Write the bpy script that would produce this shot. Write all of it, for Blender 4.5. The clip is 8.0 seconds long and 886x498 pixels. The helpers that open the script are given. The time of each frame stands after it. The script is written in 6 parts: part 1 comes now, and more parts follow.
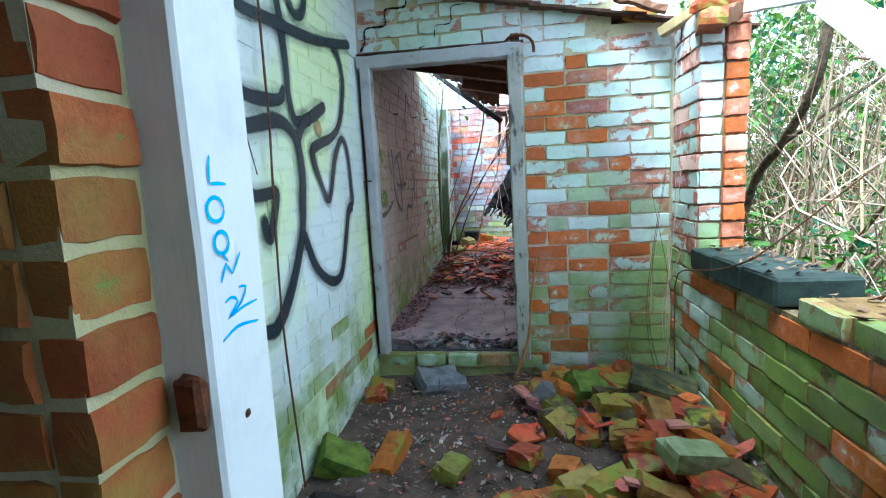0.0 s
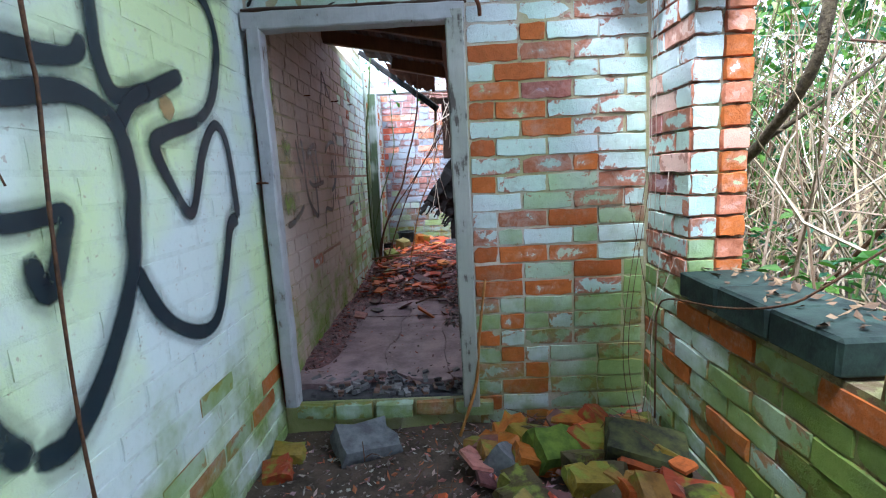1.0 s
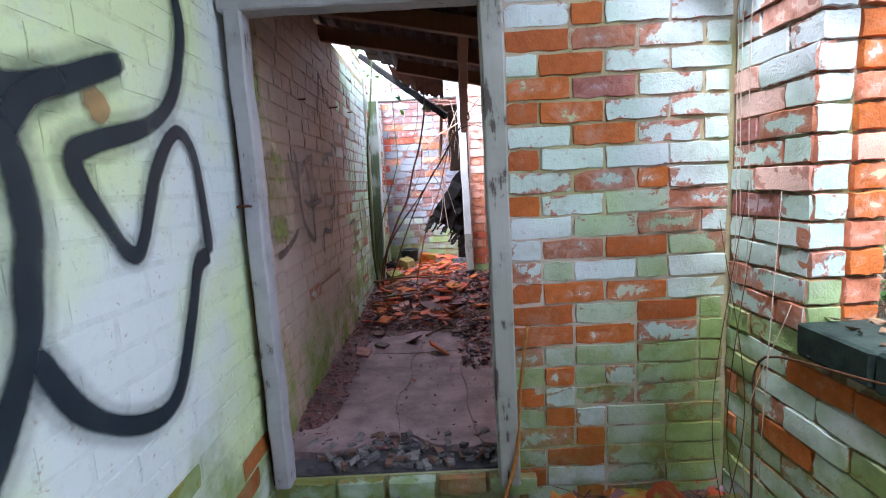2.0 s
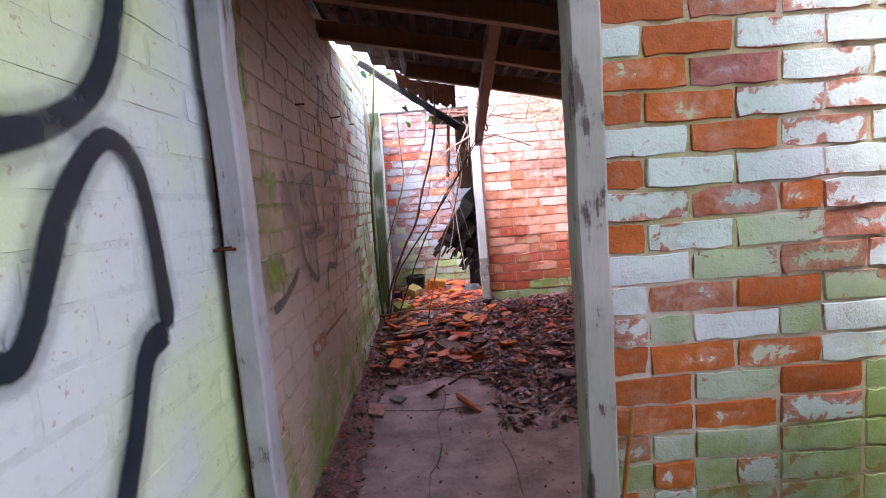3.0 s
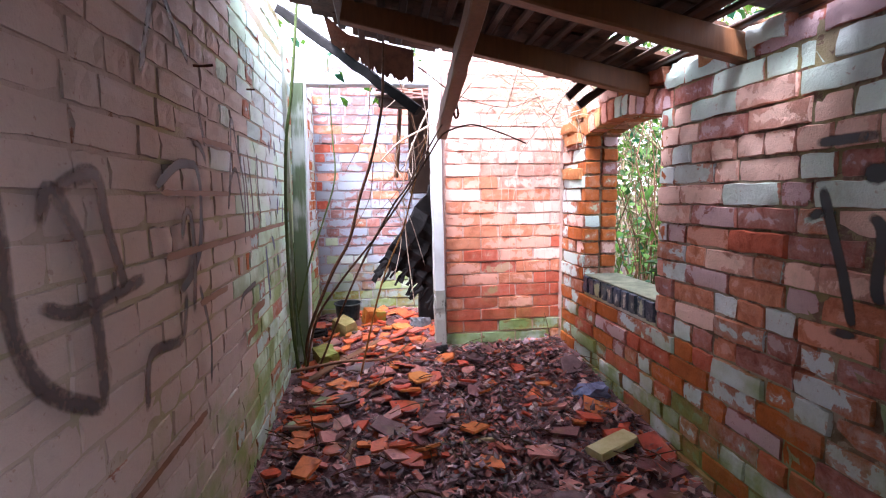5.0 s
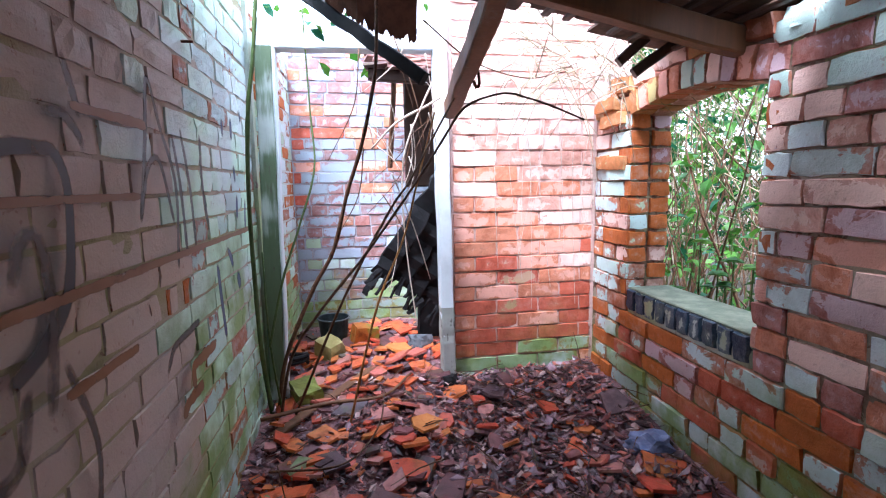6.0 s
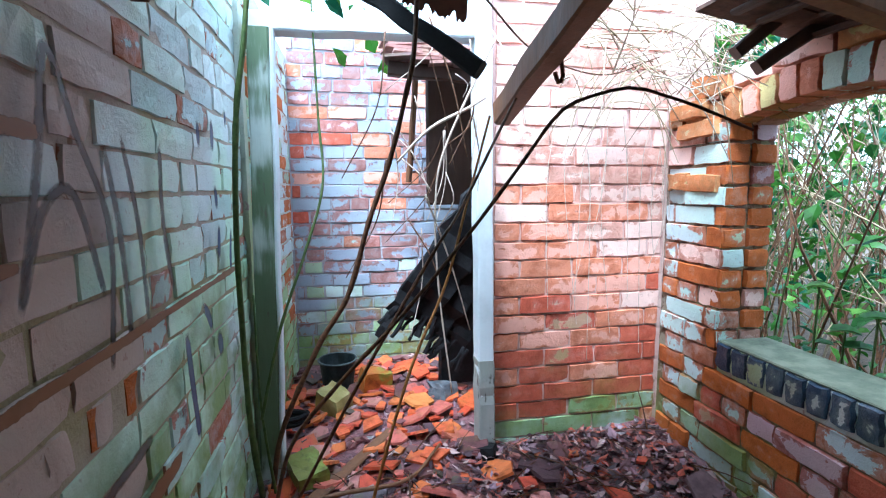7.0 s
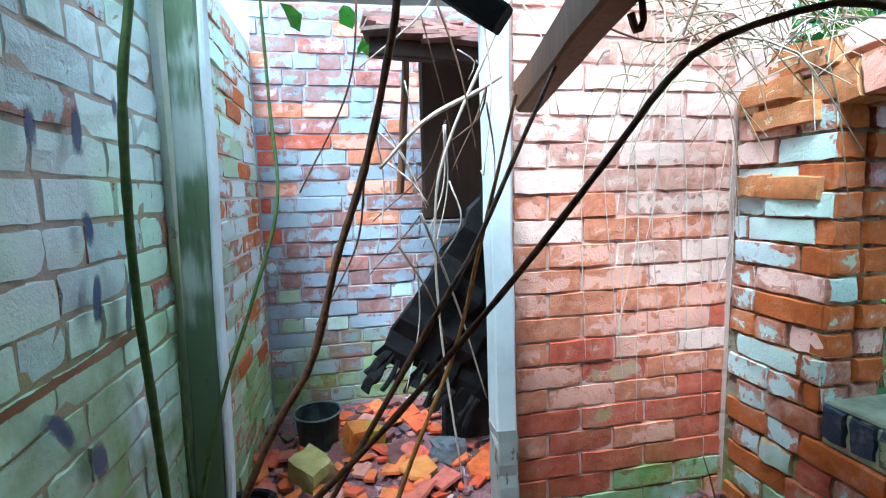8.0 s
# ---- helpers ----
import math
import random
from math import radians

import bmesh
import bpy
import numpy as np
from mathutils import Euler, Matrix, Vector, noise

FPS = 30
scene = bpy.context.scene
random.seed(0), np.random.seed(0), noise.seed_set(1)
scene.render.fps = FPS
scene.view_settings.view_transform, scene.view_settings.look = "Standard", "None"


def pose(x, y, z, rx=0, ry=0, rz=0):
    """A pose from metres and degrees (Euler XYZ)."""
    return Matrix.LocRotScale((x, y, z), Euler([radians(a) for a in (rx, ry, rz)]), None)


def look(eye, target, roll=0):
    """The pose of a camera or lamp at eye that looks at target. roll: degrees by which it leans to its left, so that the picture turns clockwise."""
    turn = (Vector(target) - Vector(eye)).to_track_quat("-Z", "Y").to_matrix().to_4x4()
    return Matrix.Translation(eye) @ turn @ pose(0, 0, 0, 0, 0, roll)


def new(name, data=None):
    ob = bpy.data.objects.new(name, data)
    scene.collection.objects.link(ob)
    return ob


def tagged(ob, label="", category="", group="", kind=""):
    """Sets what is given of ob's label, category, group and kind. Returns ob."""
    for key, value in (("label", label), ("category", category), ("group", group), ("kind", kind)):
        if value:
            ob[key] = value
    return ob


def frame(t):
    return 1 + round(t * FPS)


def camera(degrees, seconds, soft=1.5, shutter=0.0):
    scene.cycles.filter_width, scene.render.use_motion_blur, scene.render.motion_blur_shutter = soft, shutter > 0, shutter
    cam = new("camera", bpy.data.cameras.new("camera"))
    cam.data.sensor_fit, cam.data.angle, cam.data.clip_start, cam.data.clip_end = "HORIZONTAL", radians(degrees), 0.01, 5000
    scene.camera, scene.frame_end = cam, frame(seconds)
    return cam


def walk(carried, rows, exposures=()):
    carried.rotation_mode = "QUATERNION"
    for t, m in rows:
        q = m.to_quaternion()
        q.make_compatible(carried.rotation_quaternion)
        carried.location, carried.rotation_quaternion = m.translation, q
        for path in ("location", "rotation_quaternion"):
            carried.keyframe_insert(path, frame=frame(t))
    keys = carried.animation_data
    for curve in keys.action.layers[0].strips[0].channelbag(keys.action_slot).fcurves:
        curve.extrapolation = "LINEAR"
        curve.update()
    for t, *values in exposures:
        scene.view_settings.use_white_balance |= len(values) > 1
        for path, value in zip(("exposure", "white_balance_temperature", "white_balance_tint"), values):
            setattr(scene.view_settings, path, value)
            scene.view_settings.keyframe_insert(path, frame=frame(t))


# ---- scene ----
cam = camera(86.3, 8.0, 1.15)
PATH = [
    (0, (0.444, 1.381, 0.951), (0.143, 3.341, 0.689), -2.9),
    (0.5, (0.436, 1.656, 0.953), (0.266, 3.626, 0.651), -3.0),
    (1, (0.418, 1.998, 1.005), (0.381, 3.972, 0.691), -2.7),
    (1.5, (0.42, 2.197, 1.043), (0.419, 4.174, 0.74), -2.9),
    (2, (0.291, 2.443, 1.04), (0.275, 4.425, 0.769), -3.0),
    (2.2, (0.216, 2.539, 1.064), (0.208, 4.525, 0.822), -3.1),
    (3.3, (0.095, 3.074, 1.087), (0.128, 5.063, 0.883), -4.3),
    (3.5, (0.086, 3.149, 1.098), (0.15, 5.137, 0.891), -3.4),
    (4, (0.08, 3.392, 1.075), (0.229, 5.374, 0.856), -1.9),
    (4.5, (0.095, 3.726, 1.144), (0.281, 5.705, 0.927), -0.7),
    (4.7, (0.104, 3.827, 1.157), (0.325, 5.803, 0.937), -0.5),
    (5.8, (0.148, 4.487, 1.177), (0.478, 6.443, 0.919), -1.4),
    (6, (0.091, 4.594, 1.194), (0.419, 6.548, 0.922), -1.0),
    (6.5, (-0.024, 4.834, 1.287), (0.319, 6.785, 1.018), -0.3),
    (7, (-0.012, 5.127, 1.266), (0.35, 7.078, 1.013), -0.3),
    (7.5, (0.061, 5.407, 1.269), (0.438, 7.359, 1.052), -1.4),
    (8, (0.064, 5.613, 1.292), (0.436, 7.564, 1.059), -1.5),
]
walk(cam, [(t, look(eye, target, roll)) for t, eye, target, roll in PATH],
     [(0.0, 1.85, 5300, 0), (1.0, 1.6, 5500, 8), (2.2, 1.73, 6000, 21), (3.5, 1.74, 6450, 33), (4.5, 2.02, 6300, 30), (6.0, 1.9, 5350, 14), (6.5, 1.8, 5100, 8), (8.0, 1.4, 4900, -9)])

# ---- light: an overcast sky and a soft, weak sun ----
world = bpy.data.worlds.new("world")
scene.world = world
world.use_nodes = True
wn, wl = world.node_tree.nodes, world.node_tree.links
sky = wn.new("ShaderNodeTexSky")
sky.sky_type = "NISHITA"
sky.sun_disc = False
sky.sun_elevation, sky.sun_rotation = radians(63), radians(216)
cloud = wn.new("ShaderNodeMix")
cloud.data_type = "RGBA"
cloud.inputs[0].default_value = 0.8
cloud.inputs[7].default_value = (10.6, 11.4, 12.2, 1)
wl.new(sky.outputs[0], cloud.inputs[6])
wl.new(cloud.outputs[2], wn["Background"].inputs[0])
wn["Background"].inputs[1].default_value = 0.15
sun = new("sun", bpy.data.lights.new("sun", "SUN"))
sun.data.energy, sun.data.angle, sun.data.color = 5.0, radians(25), (1.0, 0.98, 0.95)
sun.matrix_world = look((-2.7, -3.7, 9.0), (0, 0, 0))

# ---- plan ----
LEFT, RIGHT, RIGHT2 = -0.41, 1.285, 1.335
FRONT, BACK, FAR = 4.10, 7.005, 8.14
COURSE, PITCH = 0.079, 0.236


# ---- material helpers ----
def nodes_of(name):
    m = bpy.data.materials.new(name)
    m.use_nodes = True
    nt = m.node_tree
    return m, nt, nt.nodes["Principled BSDF"]


def math_node(nt, op, a, b=None, c=None, clamp=False):
    n = nt.nodes.new("ShaderNodeMath")
    n.operation, n.use_clamp = op, clamp
    for k, v in enumerate((a, b, c)):
        if v is None:
            continue
        if isinstance(v, (int, float)):
            n.inputs[k].default_value = v
        else:
            nt.links.new(v, n.inputs[k])
    return n.outputs[0]


def noise_node(nt, scale, detail=4, rough=0.55, vector=None, distort=0.0):
    n = nt.nodes.new("ShaderNodeTexNoise")
    n.inputs["Scale"].default_value, n.inputs["Detail"].default_value = scale, detail
    n.inputs["Roughness"].default_value, n.inputs["Distortion"].default_value = rough, distort
    if vector is not None:
        nt.links.new(vector, n.inputs["Vector"])
    return n.outputs[0]


def ramp(nt, value, low, high):
    n = nt.nodes.new("ShaderNodeMapRange")
    n.interpolation_type = "SMOOTHSTEP"
    n.inputs[1].default_value, n.inputs[2].default_value = low, high
    nt.links.new(value, n.inputs[0])
    return n.outputs[0]


def mix(nt, fac, a, b):
    n = nt.nodes.new("ShaderNodeMix")
    n.data_type = "RGBA"
    for slot, v in ((0, fac), (6, a), (7, b)):
        if isinstance(v, (int, float)):
            n.inputs[slot].default_value = v
        elif isinstance(v, tuple):
            n.inputs[slot].default_value = (*v, 1)
        else:
            nt.links.new(v, n.inputs[slot])
    return n.outputs[2]


def place(nt):
    g = nt.nodes.new("ShaderNodeNewGeometry")
    s = nt.nodes.new("ShaderNodeSeparateXYZ")
    nt.links.new(g.outputs["Position"], s.inputs[0])
    return g.outputs["Position"], s.outputs, g.outputs["Random Per Island"]


def chance(nt, island):
    o = nt.nodes.new("ShaderNodeObjectInfo")
    return math_node(nt, "FRACT", math_node(nt, "ADD", o.outputs["Random"], island))


def relief(nt, bsdf, height, strength, distance=0.004):
    b = nt.nodes.new("ShaderNodeBump")
    b.inputs["Strength"].default_value, b.inputs["Distance"].default_value = strength, distance
    nt.links.new(height, b.inputs["Height"])
    nt.links.new(b.outputs[0], bsdf.inputs["Normal"])


def painted_brick(name, brick_a, brick_b, paint, amount, algae=0.5, damp=0.55, tint=(0.66, 0.72, 0.42), rough=0.75, film=0.25, vary=1.0, bump=0.65):
    """Brick under flaking limewash: amount is the share of paint left, damp the height up to which algae grow."""
    m, nt, bsdf = nodes_of(name)
    pos, xyz, island = place(nt)
    rnd = chance(nt, island)
    worn = nt.nodes.new("ShaderNodeAttribute")
    worn.attribute_name = "edge"
    fine = noise_node(nt, 150, 3, 0.6, pos)
    grain = noise_node(nt, 34, 6, 0.7, pos)
    mid = noise_node(nt, 17, 6, 0.68, pos, 0.6)
    big = noise_node(nt, 5.5, 4, 0.6, pos)
    wide = noise_node(nt, 1.6, 3, 0.5, pos)
    # the fired brick: tone from piece to piece, kiln mottling, dark flecks
    bare = mix(nt, rnd, brick_a, brick_b)
    bare = mix(nt, ramp(nt, mid, 0.42, 0.72), bare, tuple(v * 0.68 for v in brick_a))
    bare = mix(nt, math_node(nt, "MULTIPLY", ramp(nt, fine, 0.56, 0.7), 0.4), bare, tuple(v * 0.4 for v in brick_b))
    # the coat: tinted in wide patches, grimy in small ones
    coat = mix(nt, ramp(nt, wide, 0.40, 0.62), paint, tuple(p * q * 1.12 for p, q in zip(paint, tint)))
    coat = mix(nt, math_node(nt, "MULTIPLY", ramp(nt, rnd, 0.55, 1.0), 0.45 * vary), coat, tuple(p * q * 0.85 for p, q in zip(paint, tint)))
    coat = mix(nt, math_node(nt, "MULTIPLY", ramp(nt, grain, 0.52, 0.74), 0.3), coat, tuple(v * 0.6 for v in paint))
    flake = math_node(nt, "ADD", math_node(nt, "MULTIPLY", big, 0.55), math_node(nt, "MULTIPLY", mid, 0.6))
    flake = math_node(nt, "ADD", flake, math_node(nt, "MULTIPLY", math_node(nt, "SUBTRACT", rnd, 0.5), 0.22 * vary))
    flake = math_node(nt, "ADD", flake, math_node(nt, "MULTIPLY", math_node(nt, "SUBTRACT", worn.outputs["Fac"], 0.3), 0.25))
    level = 0.575 + (amount - 0.5) * 0.5
    mask = ramp(nt, flake, level + 0.014, level - 0.014)
    stain = math_node(nt, "MULTIPLY", ramp(nt, flake, level + 0.13, level), 0.35)
    colour = mix(nt, mask, mix(nt, stain, bare, tuple(p * 0.5 + q * 0.5 for p, q in zip(paint, brick_b))), coat)
    thin = math_node(nt, "ADD", math_node(nt, "MULTIPLY", noise_node(nt, 5, 3, 0.5, pos), 0.5), math_node(nt, "MULTIPLY", noise_node(nt, 38, 5, 0.7, pos), 0.5))
    colour = mix(nt, math_node(nt, "MULTIPLY", ramp(nt, thin, 0.5, 0.64), film), colour, tuple(p * 0.95 for p in paint))
    spots = ramp(nt, noise_node(nt, 52, 4, 0.6, pos), 0.64, 0.7)
    colour = mix(nt, math_node(nt, "MULTIPLY", spots, 0.4), colour, tuple(v * 0.6 for v in brick_b))
    wet = math_node(nt, "ADD", xyz[2], math_node(nt, "MULTIPLY", math_node(nt, "SUBTRACT", big, 0.5), 0.9))
    wet = math_node(nt, "MULTIPLY", ramp(nt, wet, damp, damp - 0.55), ramp(nt, noise_node(nt, 4.5, 4, 0.6, pos), 0.32, 0.62))
    growth = mix(nt, grain, (0.1, 0.2, 0.02), (0.3, 0.38, 0.09))
    colour = mix(nt, math_node(nt, "MULTIPLY", wet, algae), colour, growth)
    grime = nt.nodes.new("ShaderNodeMix")
    grime.data_type, grime.blend_type = "RGBA", "MULTIPLY"
    grime.inputs[7].default_value = (0.5, 0.47, 0.4, 1)
    soot = math_node(nt, "ADD", math_node(nt, "MULTIPLY", noise_node(nt, 16, 7, 0.7, pos), 0.75), math_node(nt, "MULTIPLY", rnd, 0.22 * vary))
    nt.links.new(math_node(nt, "MULTIPLY", ramp(nt, soot, 0.44, 0.7), 0.38), grime.inputs[0])
    nt.links.new(colour, grime.inputs[6])
    colour = grime.outputs[2]
    nt.links.new(colour, bsdf.inputs["Base Color"])
    bsdf.inputs["Roughness"].default_value = rough
    bsdf.inputs["Specular IOR Level"].default_value = 0.3
    height = math_node(nt, "ADD", math_node(nt, "MULTIPLY", fine, 0.3), math_node(nt, "ADD", math_node(nt, "MULTIPLY", mid, 1.0), math_node(nt, "MULTIPLY", mask, 0.28)))
    relief(nt, bsdf, height, bump, 0.009)
    return m


def plain(name, a, b, scale=12, rough=0.8, bump=0.5, metal=0.0, fine=90, dist=0.004, spread=0.0):
    """A surface that varies between two colours at two scales, and from piece to piece."""
    m, nt, bsdf = nodes_of(name)
    pos, xyz, island = place(nt)
    rnd = chance(nt, island)
    n1, n2 = noise_node(nt, scale, 5, 0.6, pos), noise_node(nt, fine, 3, 0.6, pos)
    f = math_node(nt, "ADD", ramp(nt, n1, 0.3, 0.7), math_node(nt, "MULTIPLY", math_node(nt, "SUBTRACT", n2, 0.5), 0.7))
    if spread:
        f = math_node(nt, "ADD", f, math_node(nt, "MULTIPLY", math_node(nt, "SUBTRACT", rnd, 0.5), spread))
    f = math_node(nt, "ADD", f, 0.0, clamp=True)
    nt.links.new(mix(nt, f, a, b), bsdf.inputs["Base Color"])
    bsdf.inputs["Roughness"].default_value, bsdf.inputs["Metallic"].default_value = rough, metal
    bsdf.inputs["Specular IOR Level"].default_value = 0.3
    relief(nt, bsdf, math_node(nt, "ADD", n1, math_node(nt, "MULTIPLY", n2, 0.5)), bump, dist)
    return m


def many(name, colours, rough=0.8, moss=0.0, bump=0.5, trans=0.0):
    """Pieces that each take one of several colours, with mottling and some moss on their upper sides."""
    m, nt, bsdf = nodes_of(name)
    pos, xyz, island = place(nt)
    rnd = chance(nt, island)
    r = nt.nodes.new("ShaderNodeValToRGB")
    r.color_ramp.interpolation = "CONSTANT"
    while len(r.color_ramp.elements) < len(colours):
        r.color_ramp.elements.new(0.5)
    for k, (e, c) in enumerate(zip(r.color_ramp.elements, colours)):
        e.position, e.color = k / len(colours), (*c, 1)
    nt.links.new(rnd, r.inputs[0])
    n1, n2 = noise_node(nt, 22, 5, 0.65, pos), noise_node(nt, 140, 3, 0.6, pos)
    dark = nt.nodes.new("ShaderNodeMix")
    dark.data_type, dark.blend_type = "RGBA", "MULTIPLY"
    dark.inputs[7].default_value = (0.45, 0.42, 0.4, 1)
    nt.links.new(ramp(nt, n1, 0.42, 0.75), dark.inputs[0])
    nt.links.new(r.outputs[0], dark.inputs[6])
    colour = dark.outputs[2]
    if moss:
        n3 = noise_node(nt, 9, 4, 0.6, pos)
        colour = mix(nt, math_node(nt, "MULTIPLY", ramp(nt, n3, 0.5, 0.62), moss), colour, mix(nt, n2, (0.11, 0.17, 0.02), (0.27, 0.3, 0.05)))
    nt.links.new(colour, bsdf.inputs["Base Color"])
    bsdf.inputs["Roughness"].default_value = rough
    bsdf.inputs["Specular IOR Level"].default_value = 0.35
    if trans:
        t = nt.nodes.new("ShaderNodeBsdfTranslucent")
        nt.links.new(colour, t.inputs[0])
        s = nt.nodes.new("ShaderNodeMixShader")
        s.inputs[0].default_value = trans
        nt.links.new(bsdf.outputs[0], s.inputs[1])
        nt.links.new(t.outputs[0], s.inputs[2])
        nt.links.new(s.outputs[0], nt.nodes["Material Output"].inputs[0])
    relief(nt, bsdf, math_node(nt, "ADD", n1, math_node(nt, "MULTIPLY", n2, 0.5)), bump)
    return m


def painted_wood(name, wood, paint, amount, grey=0.4, green=0.0):
    m, nt, bsdf = nodes_of(name)
    pos, xyz, island = place(nt)
    c = nt.nodes.new("ShaderNodeMapping")
    c.inputs["Scale"].default_value = (1, 1, 0.12)
    nt.links.new(pos, c.inputs[0])
    streak = noise_node(nt, 60, 5, 0.6, c.outputs[0])
    big = noise_node(nt, 6, 5, 0.65, pos)
    wood_c = mix(nt, streak, wood, tuple(v * 0.4 for v in wood))
    coat = mix(nt, math_node(nt, "MULTIPLY", ramp(nt, big, 0.45, 0.7), grey), paint, tuple(v * 0.55 for v in paint))
    if green:
        low = ramp(nt, math_node(nt, "ADD", noise_node(nt, 2.5, 3, 0.5, pos), math_node(nt, "MULTIPLY", streak, 0.2)), 0.48, 0.62)
        coat = mix(nt, math_node(nt, "MULTIPLY", low, green), coat, (0.13, 0.18, 0.1))
    level = 0.53 + (amount - 0.5) * 0.45
    mask = ramp(nt, math_node(nt, "ADD", math_node(nt, "MULTIPLY", big, 0.6), math_node(nt, "MULTIPLY", streak, 0.45)), level + 0.03, level - 0.03)
    nt.links.new(mix(nt, mask, wood_c, coat), bsdf.inputs["Base Color"])
    bsdf.inputs["Roughness"].default_value = 0.6
    relief(nt, bsdf, math_node(nt, "ADD", streak, math_node(nt, "MULTIPLY", mask, 0.4)), 0.5, 0.003)
    return m


def spray(name, colour, cover=0.9, grain=70, uneven=0.7, low=0.08, high=0.6):
    """Spray paint: thins out to nothing at the ribbon's edge."""
    m, nt, bsdf = nodes_of(name)
    pos, xyz, island = place(nt)
    a = nt.nodes.new("ShaderNodeAttribute")
    a.attribute_name = "cover"
    n = noise_node(nt, grain, 6, 0.7, pos)
    n2 = noise_node(nt, 9, 4, 0.6, pos)
    f = ramp(nt, math_node(nt, "ADD", a.outputs["Fac"], math_node(nt, "MULTIPLY", math_node(nt, "SUBTRACT", n, 0.5), uneven)), low, high)
    f = math_node(nt, "MULTIPLY", f, math_node(nt, "SUBTRACT", cover, math_node(nt, "MULTIPLY", ramp(nt, n2, 0.5, 0.8), 0.3), clamp=True))
    t = nt.nodes.new("ShaderNodeBsdfTransparent")
    s = nt.nodes.new("ShaderNodeMixShader")
    nt.links.new(f, s.inputs[0])
    nt.links.new(t.outputs[0], s.inputs[1])
    nt.links.new(bsdf.outputs[0], s.inputs[2])
    nt.links.new(s.outputs[0], nt.nodes["Material Output"].inputs[0])
    nt.links.new(mix(nt, n2, colour, tuple(v * 2.0 + 0.005 for v in colour)), bsdf.inputs["Base Color"])
    bsdf.inputs["Roughness"].default_value = 0.5
    return m


BRICK = {
    "O": painted_brick("bare_orange_brick", (0.54, 0.15, 0.028), (0.44, 0.115, 0.03), (0.6, 0.64, 0.62), 0.14, 0.35, 0.4, film=0.14),
    "R": painted_brick("bare_red_brick", (0.5, 0.095, 0.05), (0.52, 0.13, 0.075), (0.6, 0.36, 0.33), 0.22, 0.45, 0.55, film=0.15),
    "K": painted_brick("pink_washed_brick", (0.6, 0.185, 0.09), (0.62, 0.245, 0.145), (0.7, 0.365, 0.285), 0.5, 0.4, 0.5, tint=(0.95, 0.9, 0.88), film=0.12),
    "W": painted_brick("limewashed_brick", (0.45, 0.14, 0.06), (0.5, 0.2, 0.12), (0.62, 0.69, 0.72), 0.74, 0.85, 0.75, tint=(0.8, 0.93, 0.8)),
    "M": painted_brick("flaking_limewashed_brick", (0.47, 0.14, 0.05), (0.45, 0.2, 0.13), (0.58, 0.66, 0.7), 0.5, 0.55, 0.6, tint=(0.75, 0.88, 0.75)),
    "G": painted_brick("green_stained_brick", (0.42, 0.14, 0.06), (0.4, 0.17, 0.1), (0.44, 0.52, 0.43), 0.66, 0.75, 0.95, tint=(0.78, 0.92, 0.62)),
    "A": painted_brick("mossy_brick", (0.2, 0.08, 0.03), (0.24, 0.1, 0.05), (0.16, 0.19, 0.1), 0.62, 0.85, 1.15, tint=(0.8, 0.95, 0.5)),
    "P": painted_brick("mauve_washed_brick", (0.36, 0.11, 0.08), (0.42, 0.17, 0.14), (0.55, 0.4, 0.42), 0.5, 0.4, 0.5, tint=(0.9, 0.85, 0.9)),
    "L": painted_brick("thickly_painted_brick", (0.5, 0.2, 0.09), (0.42, 0.15, 0.07), (0.66, 0.74, 0.76), 1.02, 0.95, 0.5, tint=(0.88, 0.95, 0.55), rough=0.5, vary=0.15, bump=0.45),
    "B": painted_brick("cream_painted_brick", (0.4, 0.13, 0.06), (0.36, 0.12, 0.06), (0.53, 0.435, 0.39), 0.92, 1.0, 0.64, tint=(0.86, 0.8, 0.72), rough=0.6, vary=0.25, bump=0.4),
    "S": painted_brick("salmon_washed_brick", (0.63, 0.28, 0.21), (0.64, 0.35, 0.28), (0.76, 0.53, 0.46), 0.62, 0.4, 0.5, tint=(1.0, 0.96, 0.95), film=0.2),
    "V": painted_brick("blue_mauve_washed_brick", (0.36, 0.16, 0.14), (0.33, 0.18, 0.17), (0.34, 0.39, 0.46), 0.55, 0.6, 0.75, tint=(0.85, 0.82, 0.9)),
    "X": painted_brick("algae_streaked_limewashed_brick", (0.42, 0.2, 0.12), (0.4, 0.2, 0.14), (0.74, 0.81, 0.82), 0.97, 0.85, 1.2, tint=(0.78, 0.95, 0.72), vary=0.5, bump=0.5),
    "E": painted_brick("weathered_red_orange_brick", (0.4, 0.085, 0.028), (0.3, 0.065, 0.028), (0.2, 0.2, 0.07), 0.12, 0.45, 1.25, tint=(0.8, 0.9, 0.6), film=0.05),
    "Y": painted_brick("worn_ochre_brick", (0.5, 0.24, 0.09), (0.52, 0.18, 0.06), (0.55, 0.42, 0.28), 0.4, 0.4, 0.4, tint=(0.9, 0.95, 0.6)),
    "D": painted_brick("blue_engineering_brick", (0.045, 0.075, 0.13), (0.03, 0.05, 0.09), (0.5, 0.52, 0.5), 0.26, 0.35, 0.75, rough=0.4, film=0.2),
}
